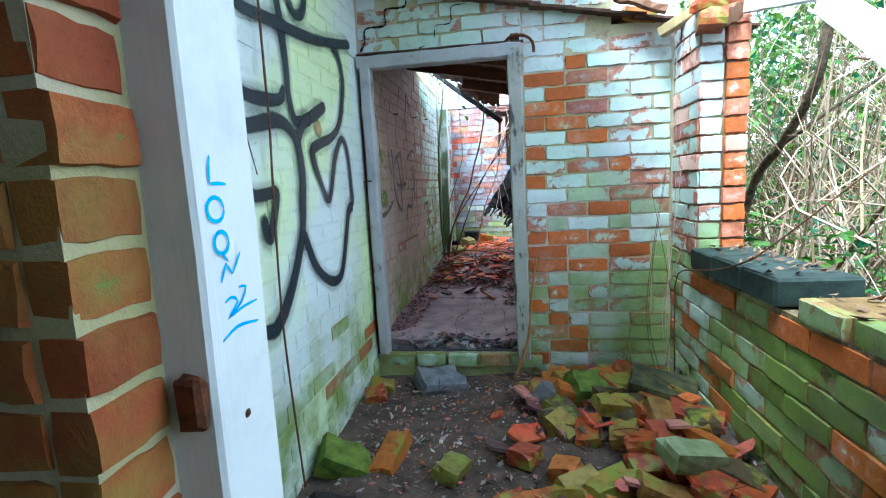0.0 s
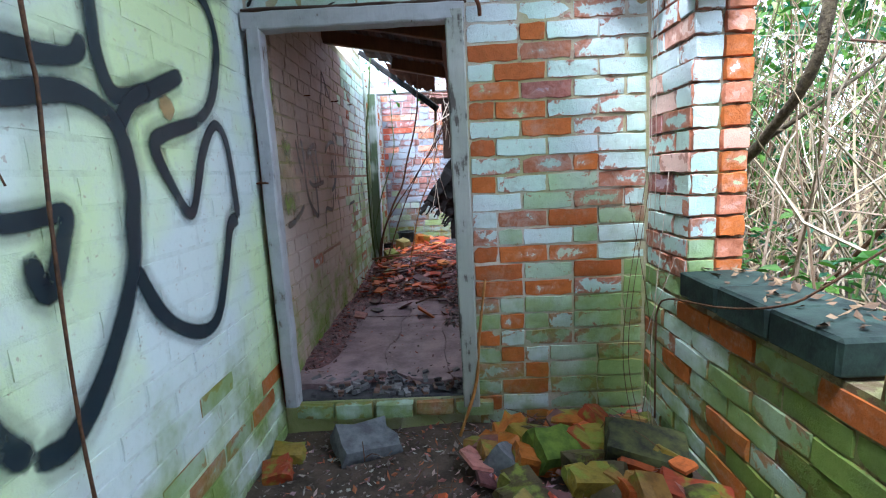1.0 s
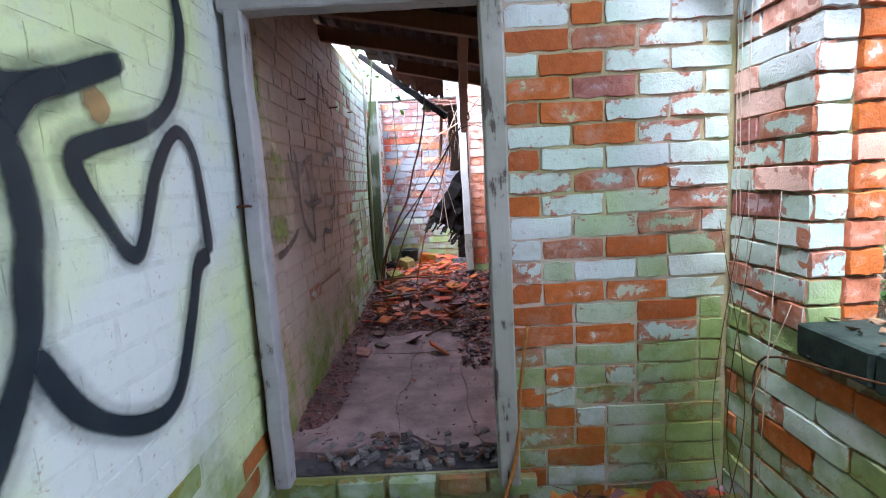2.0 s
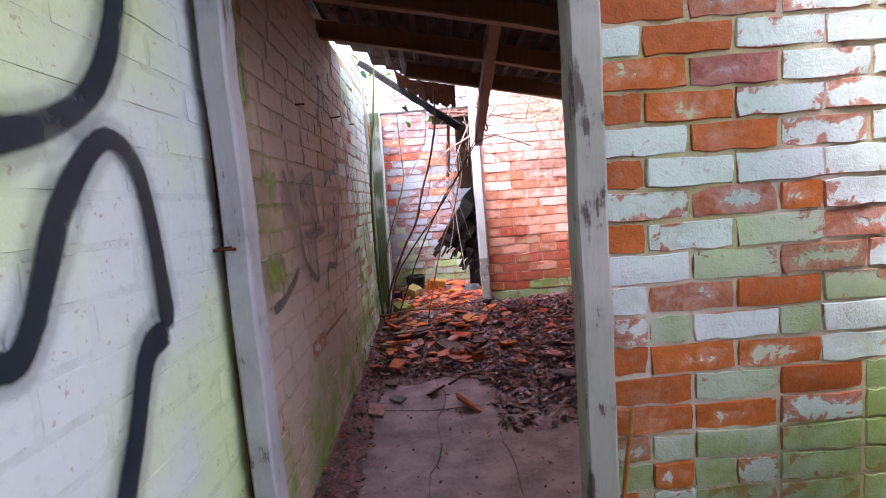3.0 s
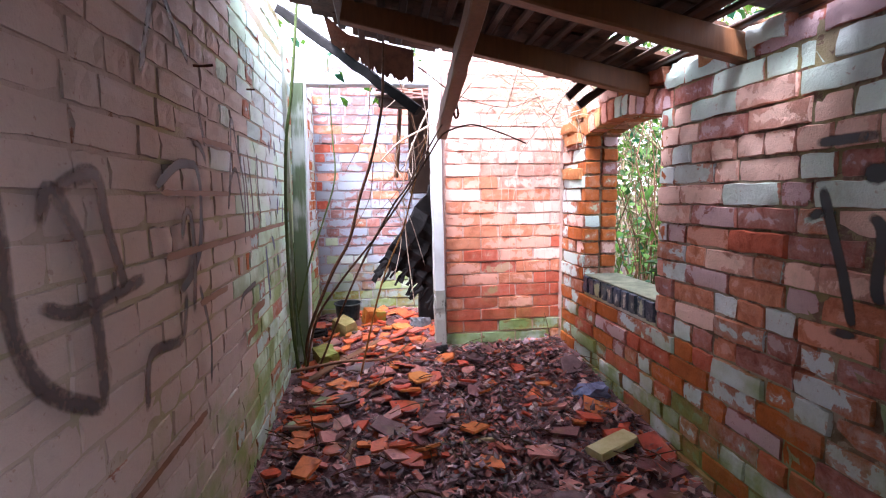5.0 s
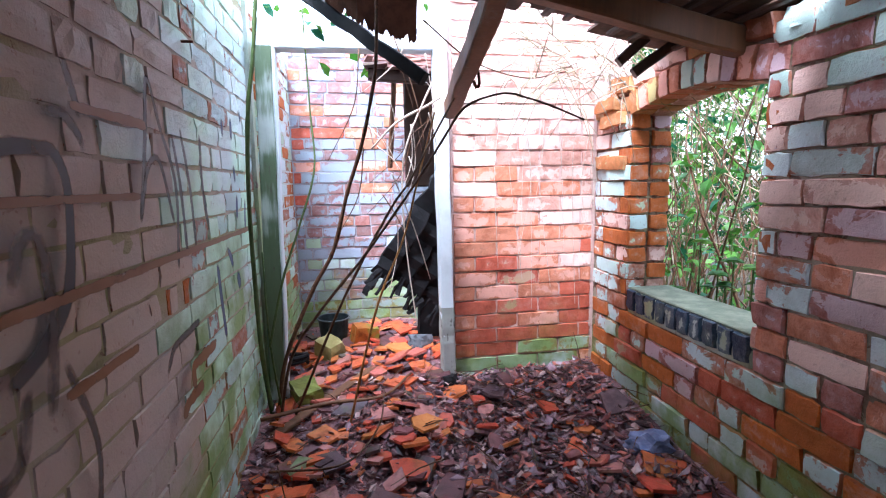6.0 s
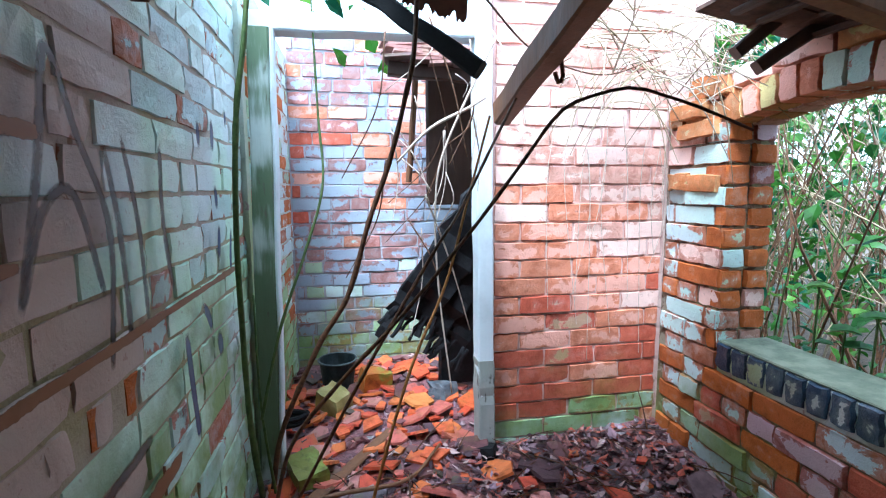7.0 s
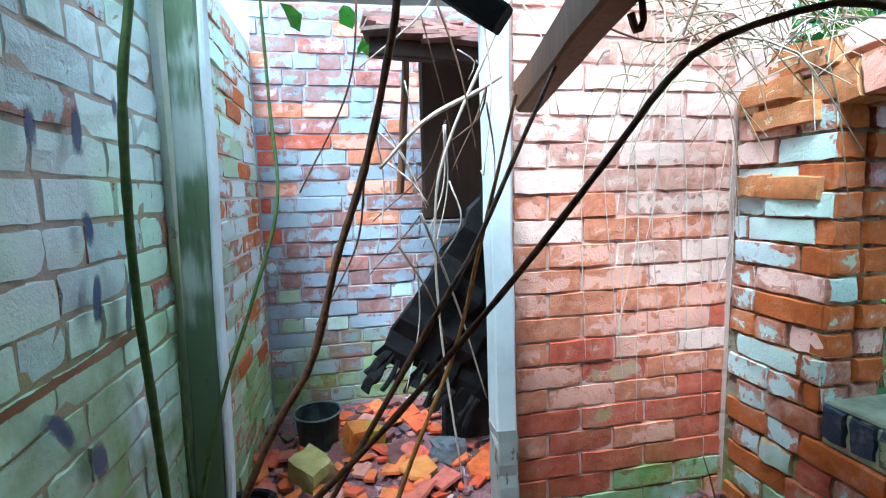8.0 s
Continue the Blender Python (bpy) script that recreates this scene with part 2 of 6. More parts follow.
MORTAR = {
    "pale": painted_brick("limewashed_mortar", (0.4, 0.3, 0.24), (0.45, 0.36, 0.3), (0.58, 0.6, 0.58), 0.55, 0.6, 0.7),
    "sand": painted_brick("sandy_mortar", (0.42, 0.3, 0.2), (0.38, 0.28, 0.2), (0.55, 0.48, 0.42), 0.5, 0.5, 0.6),
    "coat": painted_brick("painted_mortar", (0.35, 0.26, 0.2), (0.38, 0.3, 0.22), (0.64, 0.72, 0.74), 1.0, 0.95, 0.5, tint=(0.88, 0.95, 0.55)),
    "pink": painted_brick("pink_washed_mortar", (0.36, 0.17, 0.11), (0.4, 0.21, 0.15), (0.58, 0.4, 0.36), 0.5, 0.5, 0.5, tint=(0.95, 0.9, 0.88)),
    "mauve": painted_brick("mauve_washed_mortar", (0.2, 0.11, 0.09), (0.22, 0.13, 0.11), (0.36, 0.36, 0.4), 0.45, 0.5, 0.6, tint=(0.9, 0.9, 0.9)),
    # brown mortar kept dark so its colour carries the joints' shadow lines
    "brown": painted_brick("brown_crumbling_mortar", (0.15, 0.08, 0.05), (0.18, 0.1, 0.07), (0.34, 0.28, 0.22), 0.35, 0.6, 0.7),
    "dirty": painted_brick("dirty_mortar", (0.3, 0.13, 0.05), (0.18, 0.09, 0.05), (0.48, 0.39, 0.34), 0.62, 0.9, 0.45),
}
EARTH = plain("damp_earth", (0.05, 0.037, 0.03), (0.12, 0.088, 0.07), 9, 0.9, 0.9, dist=0.012)
CONCRETE = plain("worn_concrete", (0.22, 0.155, 0.17), (0.46, 0.335, 0.36), 6, 0.5, 0.35, fine=60)
SCREED = plain("dark_screed", (0.05, 0.05, 0.065), (0.12, 0.115, 0.13), 9, 0.9, 0.8)
STONE = plain("grey_stone", (0.09, 0.095, 0.11), (0.19, 0.2, 0.22), 14, 0.85, 0.7)
OLDWOOD = painted_wood("weathered_timber", (0.22, 0.095, 0.04), (0.24, 0.13, 0.07), 0.1)
BEAMWOOD = painted_wood("brown_beam_timber", (0.25, 0.1, 0.035), (0.17, 0.095, 0.05), 0.2)
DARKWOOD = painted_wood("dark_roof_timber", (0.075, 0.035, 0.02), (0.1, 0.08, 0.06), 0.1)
PALEWOOD = painted_wood("pale_sawn_timber", (0.42, 0.33, 0.16), (0.5, 0.45, 0.3), 0.3)
WHITEWOOD = painted_wood("white_painted_timber", (0.28, 0.24, 0.2), (0.72, 0.76, 0.8), 0.86, 0.3)
JAMBWOOD = painted_wood("lilac_grey_painted_timber", (0.2, 0.15, 0.12), (0.42, 0.43, 0.47), 0.76, 0.55)
GREYWOOD = painted_wood("grey_painted_timber", (0.13, 0.11, 0.1), (0.39, 0.395, 0.375), 0.66, 0.6, 0.2)
GREENWOOD = painted_wood("green_stained_timber", (0.2, 0.2, 0.14), (0.55, 0.6, 0.56), 0.72, 0.4, 1.0)
RUST = plain("rusty_iron", (0.07, 0.03, 0.02), (0.2, 0.07, 0.03), 40, 0.8, 0.6, 0.4)
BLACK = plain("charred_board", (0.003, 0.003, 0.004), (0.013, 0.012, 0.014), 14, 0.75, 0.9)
TILE = many("broken_clay_tile", [(0.52, 0.075, 0.03), (0.6, 0.12, 0.04), (0.5, 0.13, 0.1), (0.2, 0.075, 0.08), (0.56, 0.09, 0.05), (0.14, 0.055, 0.06), (0.62, 0.17, 0.05), (0.48, 0.2, 0.18), (0.1, 0.06, 0.07)], 0.42, 0.15)
RUBBLE = many("mossy_rubble_brick", [(0.34, 0.07, 0.015), (0.26, 0.19, 0.03), (0.17, 0.17, 0.03), (0.38, 0.12, 0.02), (0.08, 0.06, 0.03), (0.28, 0.15, 0.04), (0.3, 0.05, 0.02)], 0.5, 0.8)
LITTER = many("dead_leaf_litter", [(0.17, 0.07, 0.065), (0.3, 0.11, 0.1), (0.08, 0.042, 0.05), (0.46, 0.12, 0.08), (0.3, 0.19, 0.23), (0.52, 0.36, 0.34), (0.22, 0.12, 0.13), (0.06, 0.035, 0.04)], 0.3)
BARK = plain("dark_bark", (0.035, 0.025, 0.015), (0.11, 0.085, 0.05), 30, 0.9, 1.0, dist=0.01)
CANE = many("dry_cane", [(0.36, 0.28, 0.17), (0.24, 0.18, 0.11), (0.42, 0.35, 0.26), (0.17, 0.11, 0.07), (0.3, 0.22, 0.16)], 0.7)
BROWNSTEM = plain("brown_stem", (0.06, 0.03, 0.018), (0.15, 0.07, 0.035), 60, 0.6, 0.5)
ORANGESTEM = plain("orange_stem", (0.3, 0.12, 0.03), (0.42, 0.2, 0.06), 60, 0.6, 0.4)
GREENSTEM = plain("green_stem", (0.045, 0.08, 0.02), (0.09, 0.13, 0.035), 50, 0.55, 0.4)
PALESTEM = plain("pale_stem", (0.42, 0.32, 0.26), (0.6, 0.5, 0.42), 60, 0.7, 0.3)
PALELEAF = many("pale_spring_leaf", [(0.3, 0.4, 0.12), (0.36, 0.46, 0.16), (0.24, 0.36, 0.09), (0.42, 0.48, 0.22)], 0.5, trans=0.55, bump=0.2)
LEAF = many("fresh_leaf", [(0.04, 0.13, 0.015), (0.07, 0.18, 0.02), (0.03, 0.1, 0.02), (0.11, 0.24, 0.03), (0.02, 0.11, 0.05)], 0.45, trans=0.35, bump=0.2)


# ---- geometry helpers ----
RNG = random.Random(7)


def mesh_of(name, bm, material, smooth=False):
    me = bpy.data.meshes.new(name)
    bm.to_mesh(me)
    bm.free()
    me.materials.append(material)
    if smooth:
        me.polygons.foreach_set("use_smooth", [True] * len(me.polygons))
    return me


def thing(name, label, category, group="", kind="", at=(0, 0, 0), turn=(0, 0, 0)):
    ob = new(name)
    ob.empty_display_size = 0.05
    ob.matrix_world = pose(*at, *turn)
    return tagged(ob, label, category, group, kind)


def part(name, bm, material, parent, label="", smooth=False):
    """Links a bmesh, built in world metres, as one mesh under a thing."""
    ob = new(name, mesh_of(name, bm, material, smooth))
    if parent is not None:
        ob.parent = parent
        m = parent.matrix_basis.copy() if parent.parent is None else parent.parent.matrix_basis @ parent.matrix_parent_inverse @ parent.matrix_basis
        ob.matrix_parent_inverse = m.inverted()
    return tagged(ob, label)


def solo(name, bm, material, label, category, group="", kind="", smooth=False):
    return tagged(new(name, mesh_of(name, bm, material, smooth)), label, category, group, kind)


def add_box(bm, lo, hi, bevel=0.0, m=None, wobble=0.0, rng=RNG):
    c = [(a + b) / 2 for a, b in zip(lo, hi)]
    s = [abs(b - a) for a, b in zip(lo, hi)]
    made = bmesh.ops.create_cube(bm, size=1.0, matrix=Matrix.Translation(c) @ Matrix.Diagonal((*s, 1)))
    verts = made["verts"]
    if bevel:
        edges = list({e for v in verts for e in v.link_edges})
        verts = list({v for f in bmesh.ops.bevel(bm, geom=edges, offset=bevel, segments=1, affect="EDGES")["faces"] for v in f.verts} | {v for v in verts if v.is_valid})
    for v in verts:
        if wobble:
            v.co += Vector([rng.uniform(-wobble, wobble) for _ in range(3)])
        if m is not None:
            v.co = m @ v.co
    return verts


def box(lo, hi, bevel=0.0, m=None, wobble=0.0):
    bm = bmesh.new()
    add_box(bm, lo, hi, bevel, m, wobble)
    return bm


def timber(a, b, width, height, wobble=0.003, cuts=6, twist=0.0):
    """A sawn length of timber from a to b, slightly uneven along its length."""
    a, b = Vector(a), Vector(b)
    d = (b - a).normalized()
    side = d.cross(Vector((0, 0, 1)))
    side = Vector((1, 0, 0)) if side.length < 0.05 else side.normalized()
    up = side.cross(d)
    if twist:
        q = Matrix.Rotation(twist, 3, d)
        side, up = q @ side, q @ up
    bm, rings, e = bmesh.new(), [], 0.006
    for k in range(cuts + 1):
        o = a.lerp(b, k / cuts) + side * RNG.uniform(-wobble, wobble) + up * RNG.uniform(-wobble, wobble)
        w, h = width / 2, height / 2
        shape = [(-w + e, -h), (w - e, -h), (w, -h + e), (w, h - e), (w - e, h), (-w + e, h), (-w, h - e), (-w, -h + e)]
        rings.append([bm.verts.new(o + side * (x + RNG.uniform(-1, 1) * wobble * 0.4) + up * (y + RNG.uniform(-1, 1) * wobble * 0.4)) for x, y in shape])
    for r, s in zip(rings, rings[1:]):
        for k in range(8):
            bm.faces.new((r[k], r[(k + 1) % 8], s[(k + 1) % 8], s[k]))
    bm.faces.new(rings[0][::-1])
    bm.faces.new(rings[-1])
    bmesh.ops.recalc_face_normals(bm, faces=bm.faces)
    return bm


def spline(points, step=0.04):
    """Catmull-Rom through the points."""
    p = [Vector(q) for q in points]
    p = [2 * p[0] - p[1], *p, 2 * p[-1] - p[-2]]
    out = []
    for a, b, c, d in zip(p, p[1:], p[2:], p[3:]):
        n = max(2, int((c - b).length / step))
        for k in range(n):
            t = k / n
            out.append(0.5 * (2 * b + (c - a) * t + (2 * a - 5 * b + 4 * c - d) * t * t + (3 * b - a - 3 * c + d) * t ** 3))
    return out + [p[-2]]


def add_tube(bm, points, r0, r1, sides=6, rough=0.0):
    rings, n = [], len(points)
    for k, o in enumerate(points):
        d = (points[min(k + 1, n - 1)] - points[max(k - 1, 0)]).normalized()
        u = d.cross(Vector((0.31, 0.87, 0.38))).normalized()
        v = d.cross(u)
        r = (r0 + (r1 - r0) * k / (n - 1)) * (1 + RNG.uniform(-rough, rough))
        rings.append([bm.verts.new(o + r * (math.cos(a) * u + math.sin(a) * v)) for a in (2 * math.pi * j / sides for j in range(sides))])
    for r, s in zip(rings, rings[1:]):
        for k in range(sides):
            bm.faces.new((r[k], r[(k + 1) % sides], s[(k + 1) % sides], s[k]))
    bm.faces.new(rings[0][::-1])
    bm.faces.new(rings[-1])


def tube(points, r0, r1=None, sides=7, step=0.04, rough=0.08):
    bm = bmesh.new()
    add_tube(bm, spline(points, step), r0, r0 * 0.6 if r1 is None else r1, sides, rough)
    return bm


def add_leaf(bm, at, size, rng=RNG, broad=0.7, flat=False):
    """One leaf: a folded blade of six triangles."""
    m = Matrix.Translation(at) @ Euler((rng.uniform(-0.5, 0.5) if flat else rng.uniform(-1.2, 1.2), rng.uniform(-0.5, 0.5), rng.uniform(0, 6.28))).to_matrix().to_4x4()
    w = size * broad / 2
    pts = [(0, 0, 0), (w, size * 0.35, 0.12 * size), (w * 0.6, size * 0.75, 0.08 * size), (0, size, -0.1 * size), (-w * 0.6, size * 0.75, 0.08 * size), (-w, size * 0.35, 0.12 * size), (0, size * 0.5, 0)]
    v = [bm.verts.new(m @ Vector(p)) for p in pts]
    for k in range(6):
        bm.faces.new((v[k], v[(k + 1) % 6], v[6]))


# ---- bricks ----
def brick_shape(length, height, depth, rough, rng):
    """A brick face, x along the wall, y out of it, z up, with worn arrises; about 40 triangles."""
    nx, nz, e = 4, 2, 0.0025 + rough * 0.3
    verts, faces = [], []
    L, H = length / 2, height / 2
    for j in range(nz + 1):
        for i in range(nx + 1):
            x, z = -L + e + (2 * L - 2 * e) * i / nx, -H + e + (2 * H - 2 * e) * j / nz
            corner = i in (0, nx) and j in (0, nz)
            if corner:
                x, z = x * (1 - rng.uniform(0.0, 0.5) * e / L), z * (1 - rng.uniform(0.0, 0.4) * e / H)
            verts.append((x + rng.uniform(-1, 1) * rough * 0.6, rng.uniform(-1, 0.4) * rough - (0.5 * rough if corner else 0), z + rng.uniform(-1, 1) * rough * 0.6))
    def at(i, j):
        return j * (nx + 1) + i
    for j in range(nz):
        for i in range(nx):
            faces.append((at(i, j), at(i + 1, j), at(i + 1, j + 1), at(i, j + 1)))
    rim = [at(i, 0) for i in range(nx)] + [at(nx, j) for j in range(nz)] + [at(nx - i, nz) for i in range(nx)] + [at(0, nz - j) for j in range(nz)]
    ring2, ring3 = [], []
    for k in rim:
        x, y, z = verts[k]
        sx = -1 if x < -L + e * 3.2 else 1 if x > L - e * 3.2 else 0
        sz = -1 if z < -H + e * 3.2 else 1 if z > H - e * 3.2 else 0
        wx, wz = x + sx * e * rng.uniform(0.2, 1.0), z + sz * e * rng.uniform(0.2, 1.0)
        ring2.append(len(verts))
        verts.append((wx, -0.006 - rough, wz))
    for k in ring2:
        ring3.append(len(verts))
        verts.append((verts[k][0], -depth, verts[k][2]))
    n = len(rim)
    for k in range(n):
        q = (k + 1) % n
        faces.append((rim[q], rim[k], ring2[k], ring2[q]))
        faces.append((ring2[q], ring2[k], ring3[k], ring3[q]))
    return verts, faces


SHAPES = {}


def brick_mesh(length, material, rough, variant, height=COURSE - 0.0085, depth=0.05):
    key = (round(length, 3), material.name, rough, variant, round(height, 3), depth)
    if key not in SHAPES:
        me = bpy.data.meshes.new("brick")
        v, f = brick_shape(length, height, depth, rough, random.Random(hash(key[0:1]) % 1000 + variant * 17))
        me.from_pydata(v, [], f)
        me.attributes.new("edge", "FLOAT", "POINT").data.foreach_set("value", [(0.0 if k in (6, 7, 8) else 0.5) if k < 15 else 1.0 for k in range(len(v))])
        me.materials.append(material)
        me.polygons.foreach_set("use_smooth", [True] * len(me.polygons))
        me.set_sharp_from_angle(angle=radians(38))
        SHAPES[key] = me
    return SHAPES[key]


def brick_rows(u0, u1, z0, z1, shift=0):
    """Courses of stretchers in half bond, cut at both ends; gives row, u, length, z, in rows from z0 up."""
    rows = int(round((z1 - z0) / COURSE))
    for r in range(rows):
        u = u0 - (PITCH / 2 if (r + shift) % 2 else 0)
        while u < u1 - 0.03:
            a, b = max(u, u0), min(u + PITCH, u1)
            if b - a > 0.04:
                yield r, (a + b) / 2, b - a - 0.008, z0 + (r + 0.5) * COURSE
            u += PITCH


def mixed_rows(u0, u1, z0, z1, rng):
    """Courses in a loose garden bond: stretchers with headers among them, no two courses alike."""
    for r in range(int(round((z1 - z0) / COURSE))):
        u = u0 - rng.uniform(0, 0.2)
        while u < u1 - 0.03:
            step = PITCH if rng.random() < 0.55 else PITCH * 0.5
            a, b = max(u, u0), min(u + step, u1)
            if b - a > 0.04:
                yield r, (a + b) / 2, b - a - 0.008, z0 + (r + 0.5) * COURSE
            u += step


def lay(parent, frame_m, bricks, rough=0.003, proud=0.003, most=300, tilt=0.6, rng=RNG, joint=0.0085):
    """Bricks as parts of a wall; frame_m takes (u, out, z) to the world. Past the most, the rest is joined to one part."""
    rest = {}
    count = 0
    for u, length, z, style, out in bricks:
        mat = BRICK[style]
        length = round(length / 0.012) * 0.012 + (0.0085 - joint)
        me = brick_mesh(length, mat, rough, rng.randrange(6), COURSE - joint)
        m = frame_m @ pose(u, out + rng.uniform(-1, 1) * proud, z + rng.uniform(-1, 1) * 0.0015, rng.uniform(-tilt, tilt), rng.uniform(-0.5, 0.5) * tilt, rng.uniform(-tilt, tilt))
        if count < most:
            ob = new("brick", me)
            ob.parent = parent
            ob.matrix_basis = m
            count += 1
        else:
            rest.setdefault(style, []).append((me, m))
    for style, some in rest.items():
        vs, fs, worn = [], [], []
        for me, m in some:
            base = len(vs)
            vs += [m @ v.co for v in me.vertices]
            worn += [d.value for d in me.attributes["edge"].data]
            fs += [[base + k for k in p.vertices] for p in me.polygons]
        me = bpy.data.meshes.new("brickwork")
        me.from_pydata(vs, [], fs)
        me.attributes.new("edge", "FLOAT", "POINT").data.foreach_set("value", worn)
        me.materials.append(BRICK[style])
        ob = tagged(new("brickwork", me), kind="stuff")
        ob.parent = parent


def wall(name, boxes, material, label):
    bm = bmesh.new()
    for lo, hi in boxes:
        add_box(bm, lo, hi)
    return solo(name, bm, material, label, "wall", kind="structure")


def facing_west(x):
    return Matrix(((0, -1, 0, x), (1, 0, 0, 0), (0, 0, 1, 0), (0, 0, 0, 1)))


def facing_south(y):
    return Matrix(((1, 0, 0, 0), (0, -1, 0, y), (0, 0, 1, 0), (0, 0, 0, 1)))


def facing_east(x):
    return Matrix(((0, 1, 0, x), (1, 0, 0, 0), (0, 0, 1, 0), (0, 0, 0, 1)))


def pick(rng, text):
    return text[rng.randrange(len(text))]


# ---- ground and floors ----
def height_sheet(name, x0, x1, y0, y1, nx, ny, fn, material, label, category, kind="structure"):
    vs = [(x0 + (x1 - x0) * i / nx, y0 + (y1 - y0) * j / ny) for j in range(ny + 1) for i in range(nx + 1)]
    me = bpy.data.meshes.new(name)
    me.from_pydata([(x, y, fn(x, y)) for x, y in vs], [], [(j * (nx + 1) + i, j * (nx + 1) + i + 1, (j + 1) * (nx + 1) + i + 1, (j + 1) * (nx + 1) + i) for j in range(ny) for i in range(nx)])
    me.materials.append(material)
    me.polygons.foreach_set("use_smooth", [True] * len(me.polygons))
    return tagged(new(name, me), label, category, kind=kind)


def ground_z(x, y):
    n = noise.noise(Vector((x * 0.7, y * 0.7, 0.3))) * 0.05
    rise = 0.12 * min(1, max(0, (x - 1.6) / 1.0))
    return -0.3 + n + rise


bm = bmesh.new()
far, near = 400, 14
grid = {}
xs = [-far, -60, -near] + [-near + k * 0.7 for k in range(1, 40)] + [near, 60, far]
ys = [-far, -60, -near] + [-near + k * 0.7 for k in range(1, 52)] + [23, 60, far]
for i, x in enumerate(xs):
    for j, y in enumerate(ys):
        grid[i, j] = bm.verts.new((x, y, ground_z(x, y)))
for i in range(len(xs) - 1):
    for j in range(len(ys) - 1):
        bm.faces.new((grid[i, j], grid[i + 1, j], grid[i + 1, j + 1], grid[i, j + 1]))
solo("ground", bm, EARTH, "dark leaf-strewn earth round the ruined building", "ground", kind="structure", smooth=True)


def lobby_z(x, y):
    n = noise.noise(Vector((x * 3, y * 3, 1.7))) * 0.02 + noise.noise(Vector((x * 11, y * 11, 4.0))) * 0.008
    pile = 0.10 * max(0, min(1, (x - 0.35) / 0.7)) * max(0, 1 - abs(y - 3.2) / 1.4)
    return -0.19 + n + pile


height_sheet("floor_1", LEFT - 0.05, RIGHT + 0.05, 1.0, FRONT + 0.02, 60, 90, lobby_z, EARTH, "bare earth floor strewn with grit and broken brick", "floor")


def heap_z(x, y):
    rise = 0.13 * max(0, min(1, (y - 5.7) / 1.3)) + 0.05 * max(0, min(1, (0.5 - abs(x - 0.2)) / 0.5)) * max(0, min(1, (y - 6.2) / 0.6))
    edge = 0.05 * max(0, min(1, (y - 5.0) / 0.8)) * max(0, min(1, (x - 0.6) / 0.5))
    side = 0.03 * max(0, min(1, (-0.2 - x) / 0.15))
    n = noise.noise(Vector((x * 5, y * 5, 2.2))) * 0.022 + noise.noise(Vector((x * 16, y * 16, 5.1))) * 0.01
    start = 5.55 - 0.45 * max(0, min(1, (x - 0.35) / 0.5)) + 0.15 * noise.noise(Vector((x * 4, 0.5, 0)))
    fade = max(0, min(1, (y - start) / 0.25))
    sides = max(0, min(1, (-0.22 - x) / 0.1)) * max(0, min(1, (y - 4.3) / 0.3))
    return -0.02 + max(fade, sides) * (0.028 + rise + edge + n) + sides * side * (1 - fade)


LITTERBED = plain("rotten_leaf_mould", (0.08, 0.042, 0.048), (0.3, 0.14, 0.15), 26, 0.35, 1.0, dist=0.012)
height_sheet("debris_heap", LEFT - 0.05, RIGHT2 + 0.05, 4.25, 8.3, 90, 180, heap_z, LITTERBED, "heap of rotten leaves and tile dust on a concrete floor", "debris", "stuff")

# the concrete floor in cracked plates
floor2 = tagged(new("floor_2"), "worn pinkish concrete floor broken into cracked plates", "floor", kind="structure")
cuts_y = [4.22, 5.32, 5.9, 6.6, 8.3]
cuts_x = [LEFT - 0.05, 0.05, 0.37, 0.85, RIGHT2 + 0.05]


def crack(x, y):
    return Vector((0.09 * noise.noise(Vector((x * 2.3, y * 2.3, 7))), 0.09 * noise.noise(Vector((x * 2.3, y * 2.3, 13))), 0))


for j in range(len(cuts_y) - 1):
    for i in range(len(cuts_x) - 1):
        x0, x1, y0, y1 = cuts_x[i], cuts_x[i + 1], cuts_y[j], cuts_y[j + 1]
        bm, g = bmesh.new(), 0.0025
        rim = []
        for a, b in (((x0, y0), (x1, y0)), ((x1, y0), (x1, y1)), ((x1, y1), (x0, y1)), ((x0, y1), (x0, y0))):
            for k in range(16):
                x, y = a[0] + (b[0] - a[0]) * k / 16, a[1] + (b[1] - a[1]) * k / 16
                w = crack(x, y) + 0.02 * Vector((noise.noise(Vector((x * 14, y * 14, 3))), noise.noise(Vector((x * 14, y * 14, 9))), 0))
                if i == 0 and x == x0 or i == len(cuts_x) - 2 and x == x1:
                    w.x = 0
                if y == cuts_y[0]:  # the broken front edge, bitten back in its middle
                    w.y = 0.14 * math.exp(-((x - 0.03) / 0.12) ** 2) + 0.02 * noise.noise(Vector((x * 14, 1, 9)))
                c = Vector(((x0 + x1) / 2 - x, (y0 + y1) / 2 - y, 0)).normalized() * g
                rim.append(Vector((x, y, 0)) + w + c)
        dz = RNG.uniform(-0.006, 0.004)
        top = [bm.verts.new(p + Vector((0, 0, dz))) for p in rim]
        low = [bm.verts.new(p + Vector((0, 0, -0.07))) for p in rim]
        bm.faces.new(top)
        for k in range(len(top)):
            q = (k + 1) % len(top)
            bm.faces.new((low[k], low[q], top[q], top[k]))
        bmesh.ops.bevel(bm, geom=[e for e in bm.edges if all(v in top for v in e.verts)], offset=0.004, segments=1, affect="EDGES")
        part("concrete_plate", bm, CONCRETE, floor2)
part("screed", box((LEFT, 4.12, -0.12), (RIGHT2, 8.3, -0.035), 0.0), SCREED, floor2, "dark crumbling screed under the concrete")

